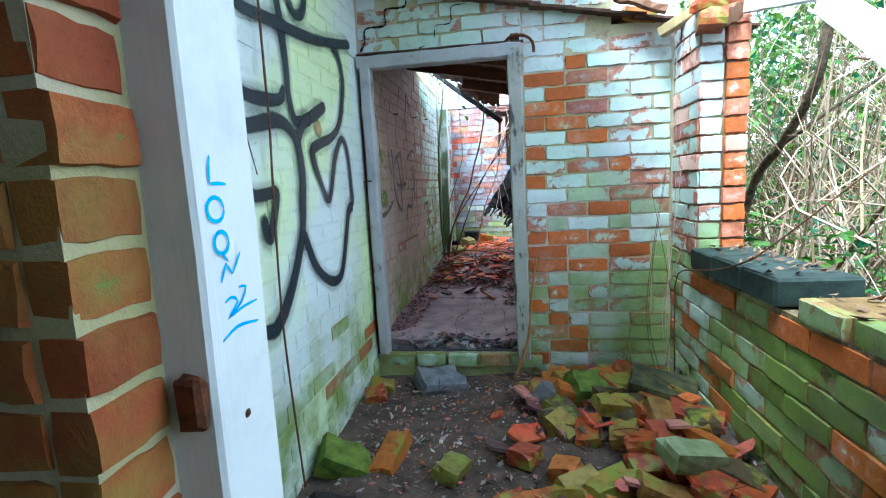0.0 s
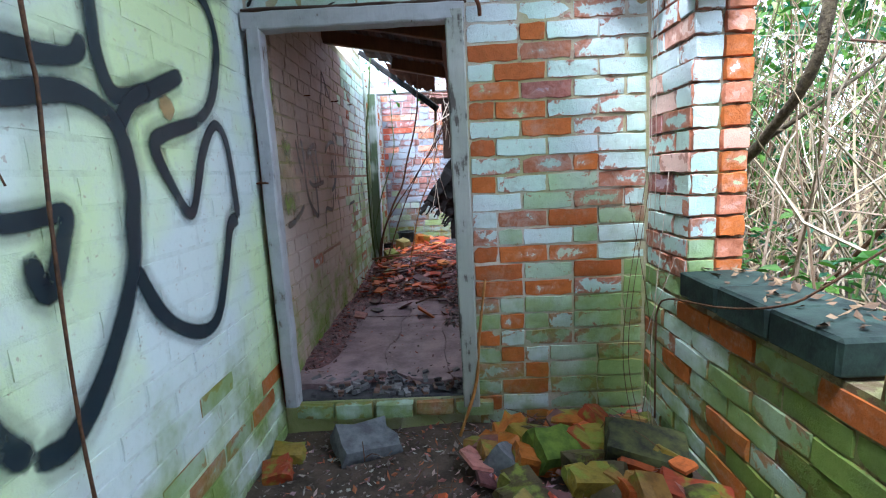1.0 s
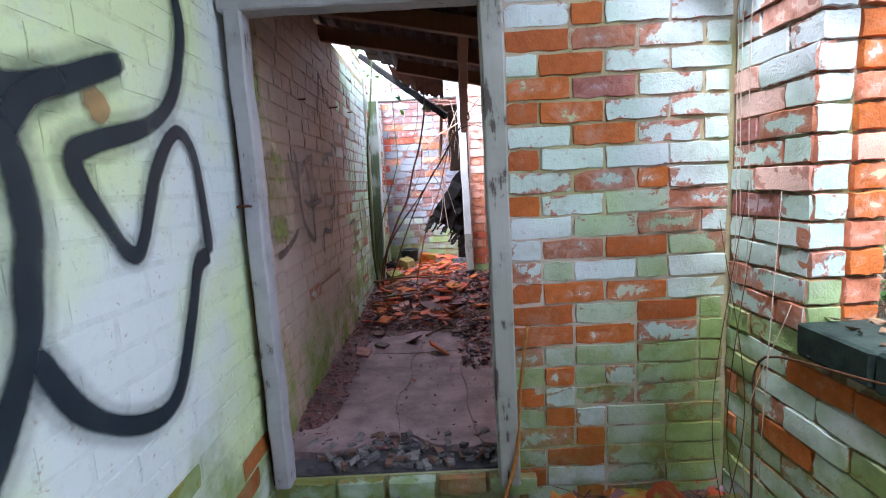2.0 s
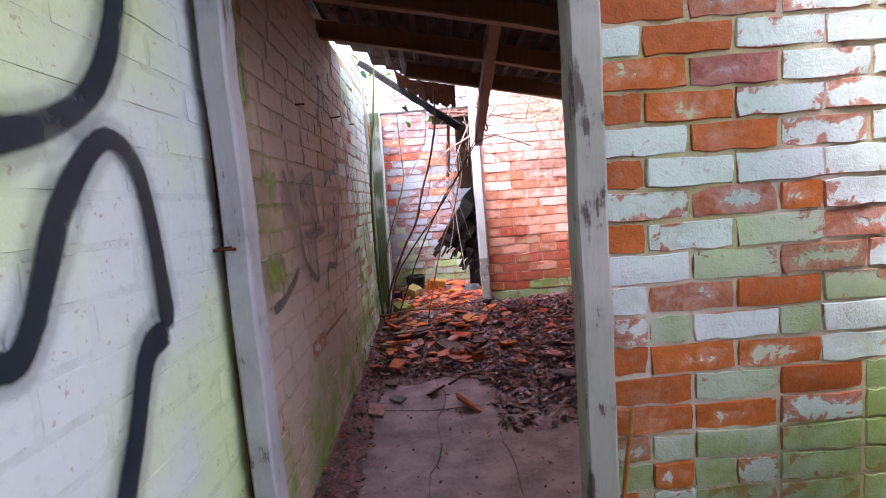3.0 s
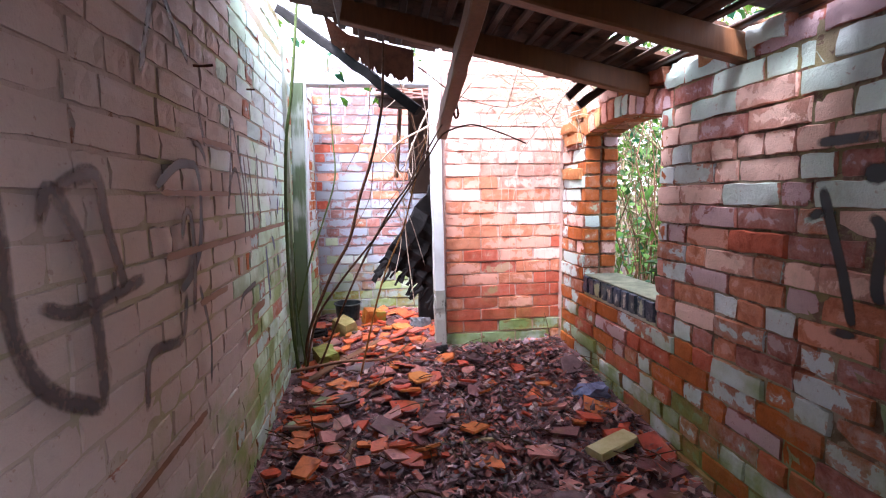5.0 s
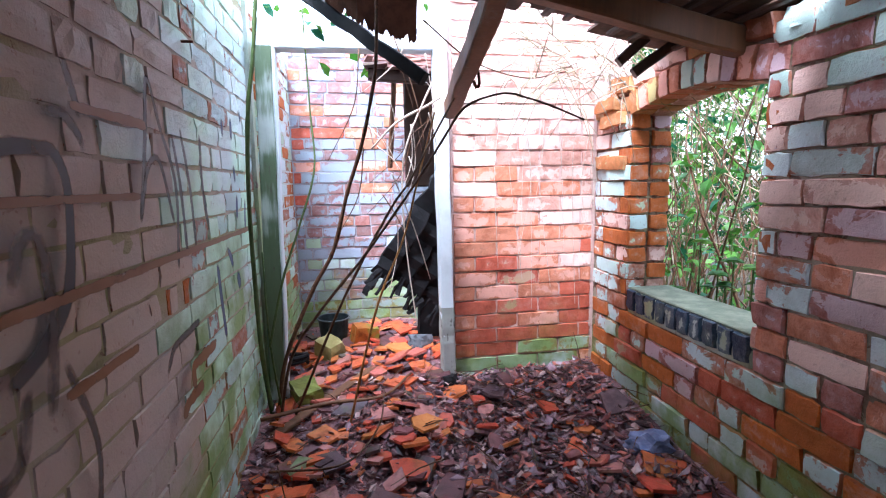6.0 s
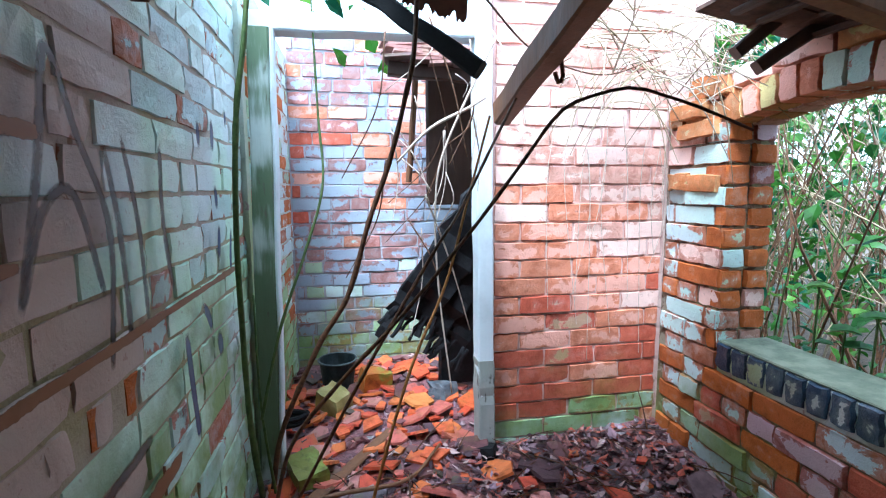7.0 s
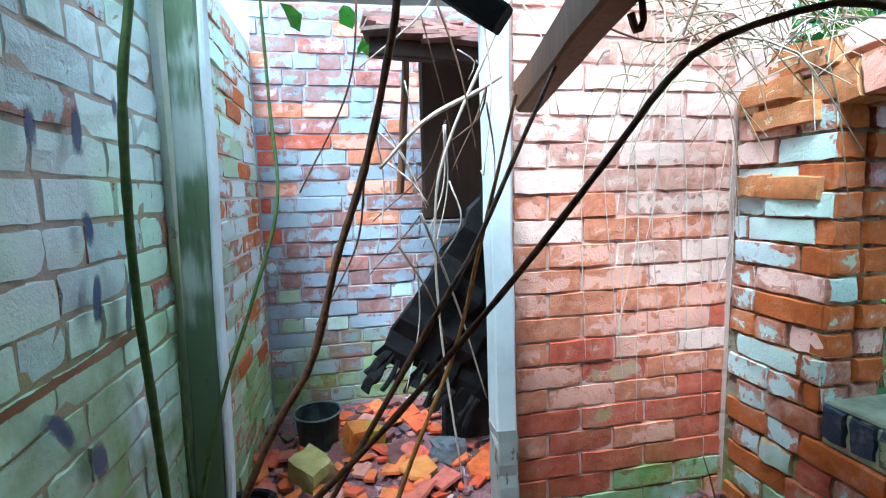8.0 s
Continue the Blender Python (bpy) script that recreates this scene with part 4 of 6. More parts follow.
g1 = thing("graffiti_black", "large black outline lettering sprayed on the painted wall", "graffiti", kind="structure")
k = 0
for w, pts in (
    (0.055, [(3.19, 0.81), (3.29, 0.64), (3.45, 0.54), (3.58, 0.55), (3.68, 0.71), (3.75, 0.85), (3.82, 0.87)]),
    (0.045, [(3.82, 0.87), (3.81, 1.06), (3.78, 1.18), (3.71, 1.21), (3.61, 1.11), (3.5, 0.92), (3.4, 1.02), (3.35, 1.12), (3.41, 1.16), (3.61, 1.22), (3.73, 1.32), (3.8, 1.5), (3.76, 1.62), (3.66, 1.66)]),
    (0.055, [(3.12, 1.75), (3.15, 1.6), (3.17, 1.44), (3.17, 1.33), (3.21, 1.24), (3.33, 1.26), (3.54, 1.35)]),
    (0.05, [(3.2, 1.14), (3.26, 1.22), (3.36, 1.28)]),
    (0.06, [(2.76, 1.16), (2.9, 1.19), (3.04, 1.22), (3.13, 1.21), (3.21, 1.15), (3.23, 1.02), (3.21, 0.91), (3.19, 0.81), (3.11, 0.67), (3.01, 0.55), (2.91, 0.48), (2.82, 0.49)]),
    (0.065, [(2.57, 1.6), (2.56, 1.33), (2.56, 1.2), (2.58, 1.05), (2.64, 0.9), (2.69, 0.76), (2.74, 0.61), (2.82, 0.49)]),
    (0.05, [(2.77, 1.31), (2.78, 1.18), (2.78, 1.06), (2.83, 0.96), (2.93, 0.955), (3.0, 0.96), (2.97, 0.88), (2.92, 0.8), (2.89, 0.89)]),
    (0.05, [(2.77, 1.31), (2.87, 1.28), (3.08, 1.3), (3.13, 1.36)]),
    (0.05, [(2.7, 1.6), (2.87, 1.56), (3.09, 1.58), (3.39, 1.61), (3.66, 1.66), (3.95, 1.73)]),
    (0.045, [(3.2, 1.9), (3.22, 1.75), (3.27, 1.67), (3.35, 1.69), (3.39, 1.78), (3.36, 1.9)]),
):
    stroke("overspray", pts, w * 2.2, HALO, g1, LEFT + 0.0036 + 0.0001 * k, 4)
    stroke("paint_line", pts, w, INK, g1, LEFT + 0.0048 + 0.0004 * k)
    k += 1
PATCH = spray("bare_ochre_patch", (0.3, 0.19, 0.08), 0.8, 20, 1.2, 0.2, 0.7)
stroke("bare_patch", [(3.4, 1.26), (3.44, 1.235), (3.47, 1.21)], 0.07, PATCH, g1, LEFT + 0.0034)
g2 = thing("graffiti_faded", "faded grey scrawl sprayed on the cream painted wall", "graffiti", kind="structure")
for w, mat, pts in (
    (0.028, FADED, [(4.6, 1.23), (4.64, 1.11), (4.69, 1.03)]),
    (0.032, FADED, [(4.69, 1.24), (4.72, 1.15), (4.73, 0.97), (4.79, 0.86), (4.93, 0.77)]),
    (0.032, FADED, [(4.93, 0.77), (4.93, 0.92), (4.91, 1.07), (4.84, 1.18), (4.8, 1.12)]),
    (0.03, FADED, [(4.84, 1.18), (4.96, 1.21), (4.99, 1.11), (5.04, 0.97)]),
    (0.026, FADED, [(4.78, 1.0), (4.89, 0.97), (5.12, 0.99)]),
    (0.024, FADED, [(5.08, 0.69), (5.12, 0.81), (5.29, 0.8), (5.34, 0.91)]),
    (0.028, FADED, [(4.35, 0.78), (4.45, 0.79), (4.58, 0.83), (4.66, 0.87)]),
    (0.022, FADED, [(5.17, 1.44), (5.24, 1.6), (5.28, 1.7), (5.36, 1.64), (5.47, 1.54)]),
    (0.03, INK, [(5.2, 1.19), (5.33, 1.25), (5.43, 1.26), (5.47, 1.25), (5.49, 1.18), (5.46, 1.03), (5.39, 0.96), (5.3, 0.92)]),
    (0.024, FADED, [(5.33, 1.05), (5.36, 1.12), (5.4, 1.12), (5.41, 1.0), (5.38, 0.84)]),
    (0.022, FADED, [(5.44, 1.32), (5.5, 1.32), (5.54, 1.29), (5.55, 1.26)]),
    (0.024, FADED, [(5.51, 1.43), (5.53, 1.38), (5.55, 1.32)]),
    (0.016, FADED, [(5.74, 1.12), (5.8, 1.3), (5.84, 1.45), (5.89, 1.35), (5.96, 1.2), (5.93, 0.98)]),
    (0.016, FADED, [(5.74, 1.12), (5.8, 1.24), (5.87, 1.26), (5.93, 1.1)]),
    (0.016, FADED, [(5.96, 1.34), (5.99, 1.2), (6.0, 1.0)]),
    (0.016, FADED, [(6.02, 1.36), (6.06, 1.2), (6.07, 1.02)]),
    (0.018, FADED, [(6.18, 1.36), (6.17, 1.2), (6.2, 1.05)]),
    (0.02, FADED, [(5.79, 0.74), (5.84, 0.79), (5.89, 0.8), (6.05, 0.81)]),
    (0.018, FADED, [(5.42, 0.92), (5.48, 0.75), (5.46, 0.6)]),
    (0.03, BLUE, [(6.55, 1.46), (6.545, 1.4), (6.54, 1.37)]),
    (0.03, BLUE, [(6.54, 1.28), (6.55, 1.24), (6.55, 1.21)]),
    (0.026, BLUE, [(6.56, 1.17), (6.55, 1.12), (6.54, 1.07)]),
    (0.045, BLUE, [(6.48, 0.88), (6.5, 0.84), (6.51, 0.8)]),
    (0.02, BLUE, [(6.69, 1.51), (6.69, 1.48), (6.69, 1.45)]),
    (0.026, BLUE, [(6.42, 1.44), (6.42, 1.41), (6.42, 1.37)]),
    (0.022, BLUE, [(6.68, 1.15), (6.66, 1.08), (6.65, 1.02)]),
    (0.03, BLUE, [(6.24, 0.95), (6.26, 0.8), (6.28, 0.68)]),
    (0.03, BLUE, [(6.36, 0.98), (6.4, 0.95), (6.43, 0.9)]),
    (0.015, ERODED, [(5.2, 1.021), (5.5, 1.021), (5.9, 1.021), (6.3, 1.021), (6.7, 1.021)]),
    (0.014, ERODED, [(5.2, 1.179), (5.35, 1.179), (5.6, 1.179), (5.74, 1.179)]),
    (0.018, ERODED, [(5.4, 0.863), (5.5, 0.863), (5.66, 0.863)]),
    (0.03, ERODED, [(5.85, 0.6), (5.9, 0.626), (6.02, 0.626)]),
    (0.03, ERODED, [(5.95, 0.63), (5.95, 0.7), (6.02, 0.705), (6.16, 0.705)]),
    (0.018, ERODED, [(5.5, 1.337), (5.62, 1.337), (5.8, 1.337)]),
    (0.016, ERODED, [(4.9, 0.547), (5.15, 0.547), (5.4, 0.547)]),
    (0.13, THINMOSS, [(4.27, 1.75), (4.26, 1.5), (4.28, 1.3), (4.3, 1.15)]),
    (0.3, THINMOSS, [(4.3, 1.2), (4.36, 1.0), (4.42, 0.8)]),
    (0.13, MOSS, [(4.37, 1.27), (4.41, 1.17), (4.44, 1.05)]),
    (0.06, MOSS, [(4.27, 1.55), (4.26, 1.42), (4.28, 1.3)]),
    (0.12, MOSS, [(4.24, 0.91), (4.36, 0.89), (4.52, 0.87)]),
):
    if mat in (FADED, BLUE, ERODED):
        w *= 1.3
    stroke("paint_line", pts, w, mat, g2, LEFT + 0.0055 + 0.0004 * k, 10 if mat in (MOSS, THINMOSS) else 2)
    k += 1
g3 = thing("graffiti_tag", "small black spray tag on the red brick wall", "graffiti", kind="structure")
for w, pts in (
    (0.03, [(5.144, 1.292), (5.066, 1.292), (4.975, 1.294)]),
    (0.03, [(5.116, 1.174), (5.082, 1.071), (5.04, 0.945), (5.004, 0.81)]),
    (0.028, [(5.069, 0.794), (5.026, 0.795), (4.988, 0.8)]),
    (0.06, [(5.017, 1.218), (4.974, 1.202), (4.941, 1.221)]),
    (0.035, [(4.985, 1.104), (4.954, 1.065), (4.955, 0.932), (4.938, 0.881)]),
    (0.03, [(5.155, 1.085), (5.125, 1.101), (5.096, 1.104)]),
):
    stroke("paint_line", pts, w, INK, g3, RIGHT2 - 0.013 - 0.0004 * k)
    k += 1
letters = thing("hand_lettering", "cyan hand lettering running down a white post", "lettering", kind="structure")


def ring(y, z, ry, rz):
    return [(y + ry * math.cos(a), z + rz * math.sin(a)) for a in (0.7 * k for k in range(10))]


for pts in (
    [(1.918, 1.003), (1.9145, 0.985), (1.914, 0.968)], [(1.914, 0.968), (1.93, 0.969), (1.948, 0.968)],
    ring(1.92, 0.937, 0.017, 0.015), ring(1.925, 0.895, 0.015, 0.014), [(1.922, 0.882), (1.935, 0.869)],
    [(1.915, 0.845), (1.922, 0.857), (1.928, 0.868)], [(1.928, 0.868), (1.934, 0.86), (1.94, 0.852)], [(1.94, 0.852), (1.951, 0.865), (1.962, 0.878)],
    [(1.917, 0.818), (1.932, 0.823), (1.945, 0.814), (1.92, 0.797)], [(1.95, 0.832), (1.967, 0.83), (1.955, 0.813), (1.925, 0.798)],
    [(1.92, 0.797), (1.955, 0.804), (1.992, 0.806)], [(1.905, 0.772), (1.94, 0.782), (1.99, 0.776)],
):
    stroke("letter_line", pts, 0.0055, CYAN, letters, 0.0795, 1)

# ---- roof of the back room ----
def roof_z(x):
    return 1.61 + (1.25 - x) * 0.2


def roof_end(x):
    return 5.65 + (x + 0.41) * 2.2 if x < 0.0 else 6.55 if x < 0.33 else 6.4 + 0.05 * noise.noise(Vector((x * 9, 0, 0)))


roof = thing("roof_timbers", "dark sagging rafters and laths of a half-fallen roof", "roof", kind="structure")
for y, x0 in ((4.44, LEFT - 0.1), (4.95, LEFT - 0.1), (5.47, LEFT - 0.1), (6.03, 0.0)):
    part("rafter", timber((x0, y, roof_z(x0) + 0.045), (1.5, y + 0.01, roof_z(1.5) + 0.045), 0.055, 0.09, 0.003, 10), BEAMWOOD if y > 4.5 else DARKWOOD, roof)
x = LEFT - 0.05
while x < 1.52:
    z = roof_z(x) + 0.105
    part("lath", timber((x, 4.22, z), (x, roof_end(x) + RNG.uniform(-0.2, -0.05), z - RNG.uniform(0, 0.015)), 0.034, 0.016, 0.003, 8), DARKWOOD, roof)
    x += 0.088
# batten coloured black to give its unlit silhouette against the sky
part("edge_batten", timber((-0.4, 6.9, 2.225), (0.338, 6.444, 1.589), 0.04, 0.05, 0.005, 12), BLACK, roof)
part("rafter_tail", timber((1.17, 6.39, 1.615), (1.42, 6.3, 1.8), 0.045, 0.04, 0.003, 5), DARKWOOD, roof)
part("rafter_tail", timber((1.12, 6.42, 1.665), (1.34, 6.34, 1.86), 0.045, 0.04, 0.003, 5), DARKWOOD, roof)
part("wall_plate", timber((1.43, 4.2, 1.69), (1.42, 5.85, 1.68), 0.1, 0.06, 0.006, 8), OLDWOOD, roof)
# clay tiles over the laths, in one sheet of overlapping pieces
vs, fs = [], []
rng = random.Random(21)


def slab(cx, cy, cz, lx, ly, thick, pitch_y, yaw):
    m = Matrix.Translation((cx, cy, cz)) @ Euler((rng.uniform(-0.02, 0.02), pitch_y, yaw)).to_matrix().to_4x4()
    base = len(vs)
    for sx, sy, sz in ((-1, -1, 0), (1, -1, 0), (1, 1, 0), (-1, 1, 0), (-1, -1, 1), (1, -1, 1), (1, 1, 1), (-1, 1, 1)):
        vs.append(m @ Vector((sx * lx / 2, sy * ly / 2, sz * thick)))
    for q in ((3, 2, 1, 0), (4, 5, 6, 7), (0, 1, 5, 4), (1, 2, 6, 5), (2, 3, 7, 6), (3, 0, 4, 7)):
        fs.append([base + j for j in q])


ix = 0
x = LEFT - 0.15
while x < 1.62:
    y = 4.12 + 0.08 * (ix % 2)
    while y < 6.5:
        gap = (x > 1.05 and 4.7 < y < 5.5 and rng.random() < 0.7) or (x > 1.0 and abs(y - 5.78) < 0.13 and rng.random() < 0.55) or (x > 1.05 and y > 5.2 and rng.random() < 0.2)
        if y < roof_end(x) - 0.03 + rng.uniform(-0.05, 0.05) and not gap:
            slab(x, y, roof_z(x) + 0.122 + rng.uniform(0, 0.006), 0.24, 0.162, 0.012, 0.155, rng.uniform(-0.03, 0.03))
        y += 0.166
    x += 0.088
    ix += 1
me = bpy.data.meshes.new("roof_covering")
me.from_pydata(vs, [], fs)
me.materials.append(plain("sooty_roof_tile", (0.05, 0.028, 0.02), (0.12, 0.06, 0.04), 18, 0.85, 0.6, spread=0.6))
tagged(new("roof_covering", me), "sooty clay tiles lying on the laths of a half-fallen roof", "roof", kind="structure")
# torn felt that hangs along the broken edge
bm = bmesh.new()
cols, lower, upper = 60, [], []
for k in range(cols):
    x = -0.1 + 0.43 * k / (cols - 1)
    head = Vector((x, roof_end(x) - 0.03, roof_z(x) + 0.115))
    foot = Vector((-0.4, 6.9, 2.245)).lerp(Vector((0.338, 6.444, 1.609)), (x + 0.4) / 0.738)
    rag = 1.0 - 0.25 * abs(noise.noise(Vector((k * 0.6, 2, 1)))) - (0.12 if k % 11 > 8 else 0)
    if x > 0.1:  # a loose flap beside the door post
        foot = head + Vector((0.0, 0.05, -0.15 - 0.06 * (x - 0.1)))
    upper.append(bm.verts.new(head))
    lower.append(bm.verts.new(head.lerp(foot, rag)))
for k in range(cols - 1):
    bm.faces.new((upper[k], upper[k + 1], lower[k + 1], lower[k]))
bmesh.ops.solidify(bm, geom=bm.faces[:], thickness=0.006)
solo("torn_felt", bm, bpy.data.materials["sooty_roof_tile"], "torn black roofing felt hanging from the broken roof edge", "roofing felt")
solo("hanging_beam", timber((0.43, 5.0, 1.88), (0.498, 6.75, 1.522), 0.06, 0.08, 0.004, 16), BEAMWOOD, "brown fallen roof beam hanging towards the far doorway", "beam")
solo("iron_hook", tube([(0.515, 6.307, 1.6), (0.522, 6.307, 1.55), (0.51, 6.307, 1.535), (0.5, 6.307, 1.56)], 0.006, 0.006, 6, 0.02), RUST, "rusty iron hook on the fallen beam", "hook")

# unseen boards added over the entrance so light comes from the east
er = thing("entrance_roof", "unseen dark boards added to shade the entrance, open along the east side", "roof", kind="structure")
for k in range(9):
    y = 1.8 + 0.262 * k
    part("roof_board", timber((-0.64, y + 0.13, 2.4), (0.9 + RNG.uniform(-0.12, 0.1), y + 0.13, 2.36), 0.255, 0.022, 0.003, 5), DARKWOOD, er)

# ---- broken timbers over the entrance ----
for a, b, wd, ht, mat, lab in (
    ((1.2, 4.02, 1.66), (1.62, 3.62, 1.84), 0.05, 0.05, PALEWOOD, "pale broken rafter end over the window pier"),
    ((0.98, 4.04, 1.86), (1.22, 3.98, 1.76), 0.05, 0.04, OLDWOOD, "mossy broken rafter end over the partition"),
    ((1.5, 3.8, 1.68), (1.34, 3.66, 1.6), 0.05, 0.07, OLDWOOD, "rotten timber stub on the window pier"),
):
    solo("broken_rafter", timber(a, b, wd, ht, 0.006, 7), mat, lab, "rafter")
solo("white_board", timber((1.45, 3.16, 1.49), (1.45, 2.5, 0.98), 0.03, 0.095, 0.002, 6), WHITEWOOD, "white painted board hanging across the window opening", "board")
solo("white_board", timber((1.45, 3.14, 1.51), (1.47, 3.72, 1.66), 0.03, 0.06, 0.002, 6), WHITEWOOD, "white painted board leaning on the window pier", "board")
hb = thing("pipe_bracket", "dark iron pipe bracket on top of the door frame", "bracket")
part("arm", tube([(0.42, FRONT - 0.02, 1.7), (0.46, FRONT - 0.05, 1.725), (0.53, FRONT - 0.05, 1.72), (0.57, FRONT - 0.03, 1.69), (0.575, FRONT - 0.03, 1.64)], 0.009, 0.008, 7, 0.02), RUST, hb)
part("plate", box((0.45, FRONT - 0.035, 1.7), (0.5, FRONT - 0.0, 1.745), 0.006), RUST, hb)
# stepped crack over the door
solo("wall_crack", tube([(LEFT + 0.02, FRONT - 0.004, 1.73), (-0.36, FRONT - 0.004, 1.78), (-0.35, FRONT - 0.004, 1.85), (-0.24, FRONT - 0.004, 1.86), (-0.23, FRONT - 0.004, 1.94), (-0.12, FRONT - 0.004, 1.95), (-0.1, FRONT - 0.004, 2.03), (0.02, FRONT - 0.004, 2.04)], 0.006, 0.004, 4, 0.01, 0.5), BLACK, "dark stepped crack in the wall over the doorway", "crack", kind="structure")
solo("wall_crack", tube([(-0.05, FRONT - 0.002, 1.72), (0.03, FRONT - 0.002, 1.76), (0.05, FRONT - 0.002, 1.83), (0.13, FRONT - 0.002, 1.84), (0.14, FRONT - 0.002, 1.92), (0.23, FRONT - 0.002, 1.93)], 0.003, 0.002, 4, 0.01, 0.5), BLACK, "thin stepped crack in the wall over the doorway", "crack", kind="structure")

# ---- rubble in the entrance ----
def rubble_mesh(size, seed, bite=0.35):
    rng = random.Random(seed)
    bm = bmesh.new()
    bmesh.ops.create_cube(bm, size=1.0)
    bmesh.ops.subdivide_edges(bm, edges=bm.edges[:], cuts=2, use_grid_fill=True)
    for v in bm.verts:
        c = Vector(v.co)
        if (c.x > 0.3) + (c.y > 0.3) + (c.z > 0.3) > 1 and rng.random() < bite:
            c *= rng.uniform(0.75, 0.95)
        if max(abs(c.x), abs(c.y)) > 0.45 and abs(c.z) > 0.45:
            c *= 0.955
        c += Vector([rng.uniform(-0.03, 0.03) for _ in range(3)])
        v.co = Vector((c.x * size[0], c.y * size[1], c.z * size[2]))
    return bm


RUB = [mesh_of("loose_brick", rubble_mesh((rng.choice((0.22, 0.22, 0.15, 0.11)), 0.105, 0.066), 40 + k), RUBBLE) for k in range(9)]
rng = random.Random(31)
spots = [(1.0, 3.03, 25), (1.17, 2.98, -30), (0.41, 2.89, 10), (0.61, 3.07, -20), (0.46, 3.18, -35), (0.73, 3.33, 80), (0.86, 3.27, 75), (1.07, 3.6, -15), (1.05, 3.24, 5),
         (0.9, 3.06, 8), (-0.1, 3.19, 80), (0.17, 3.12, 70), (0.62, 3.59, 50), (0.57, 3.78, 10), (1.18, 3.4, -25), (-0.33, 3.75, 15), (0.98, 3.5, 40), (0.5, 2.7, 30), (0.75, 2.8, -10)]
while len(spots) < 105:
    x, y = rng.uniform(0.2, 1.22), rng.uniform(2.0, 3.95)
    if rng.random() < (x - 0.1) * 1.1 and not (x < 0.45 and y > 3.0):
        spots.append((x, y, rng.uniform(-90, 90)))
for k, (x, y, turn) in enumerate(spots):
    ob = tagged(new("loose_brick", RUB[rng.randrange(9)]), "loose mossy orange brick lying in the rubble", "brick", "rubble bricks")
    ob.matrix_world = pose(x, y, lobby_z(x, y) + rng.uniform(0.015, 0.045), rng.uniform(-22, 22), rng.uniform(-20, 20), turn)
for x, y, z, size, turn, mat, lab, cat in (
    (0.0, 3.93, 0.03, (0.26, 0.2, 0.1), (14, 8, 30), STONE, "grey broken concrete slab leaning on the threshold", "concrete lump"),
    (0.8, 3.72, 0.05, (0.22, 0.16, 0.12), (25, 10, 20), plain("green_moss_block", (0.06, 0.1, 0.015), (0.14, 0.2, 0.03), 20, 0.9, 0.8), "bright mossy green block in the rubble", "stone"),
    (1.12, 3.66, 0.06, (0.3, 0.2, 0.08), (10, 12, -15), plain("dark_mossy_slab", (0.03, 0.03, 0.025), (0.1, 0.11, 0.04), 16, 0.8, 0.8), "dark mossy slab in the rubble", "stone"),
    (0.6, 3.72, 0.04, (0.14, 0.12, 0.1), (30, 20, 60), STONE, "pale grey lump of mortar in the rubble", "stone"),
    (-0.28, 3.12, 0.03, (0.22, 0.16, 0.1), (12, 30, 20), bpy.data.materials["green_moss_block"], "dark green mossy block against the painted wall", "stone"),
    (-0.2, 2.85, 0.02, (0.2, 0.12, 0.04), (20, 30, 50), BLACK, "black slate piece leaning in the rubble", "slate"),
    (-0.33, 3.88, 0.03, (0.14, 0.1, 0.07), (5, 10, 10), RUBBLE, "mossy half brick against the door jamb", "brick"),
    (0.9, 3.98, 0.03, (0.16, 0.1, 0.08), (10, 5, -5), RUBBLE, "mossy brick lying against the partition", "brick"),
    (1.02, 3.0, 0.1, (0.2, 0.12, 0.075), (8, 12, 20), plain("pale_green_block", (0.17, 0.21, 0.1), (0.28, 0.33, 0.19), 18, 0.8, 0.5), "pale green limewashed brick on top of the rubble", "brick"),
):
    bm = rubble_mesh(size, int(100 * x + 900), 0.5)
    ob = tagged(new(cat.replace(" ", "_"), mesh_of("lump", bm, mat)), lab, cat)
    ob.matrix_world = pose(x, y, lobby_z(x, y) + z, *turn)


for k, (x, y, z, a) in enumerate(((1.36, 3.76, 1.69, 20), (1.45, 3.84, 1.71, -30), (1.38, 3.98, 1.71, 70), (1.12, 4.15, 1.79, 5), (1.32, 3.72, 1.6, 80))):
    ob = tagged(new("broken_brick", mesh_of("broken_brick", rubble_mesh((0.17, 0.11, 0.075), 700 + k, 0.6), RUBBLE)), "weathered mossy brick loose on the broken wall top", "brick")
    ob.matrix_world = pose(x, y, z, 6, 8, a)


# ---- tile shards ----
def shard_mesh(seed, r):
    rng = random.Random(seed)
    n = rng.choice((4, 5, 5, 6))
    bm = bmesh.new()
    ring = [(r * rng.uniform(0.6, 1.15) * math.cos(6.283 * (k + rng.uniform(-0.25, 0.25)) / n), 0.75 * r * rng.uniform(0.6, 1.15) * math.sin(6.283 * (k + rng.uniform(-0.25, 0.25)) / n)) for k in range(n)]
    bend = rng.uniform(0.0, 1.2)
    lo = [bm.verts.new((x, y, bend * x * x - 0.006)) for x, y in ring]
    hi = [bm.verts.new((x * 0.97, y * 0.97, bend * x * x + 0.006)) for x, y in ring]
    bm.faces.new(lo[::-1])
    bm.faces.new(hi)
    for k in range(n):
        q = (k + 1) % n
        bm.faces.new((lo[k], lo[q], hi[q], hi[k]))
    return bm


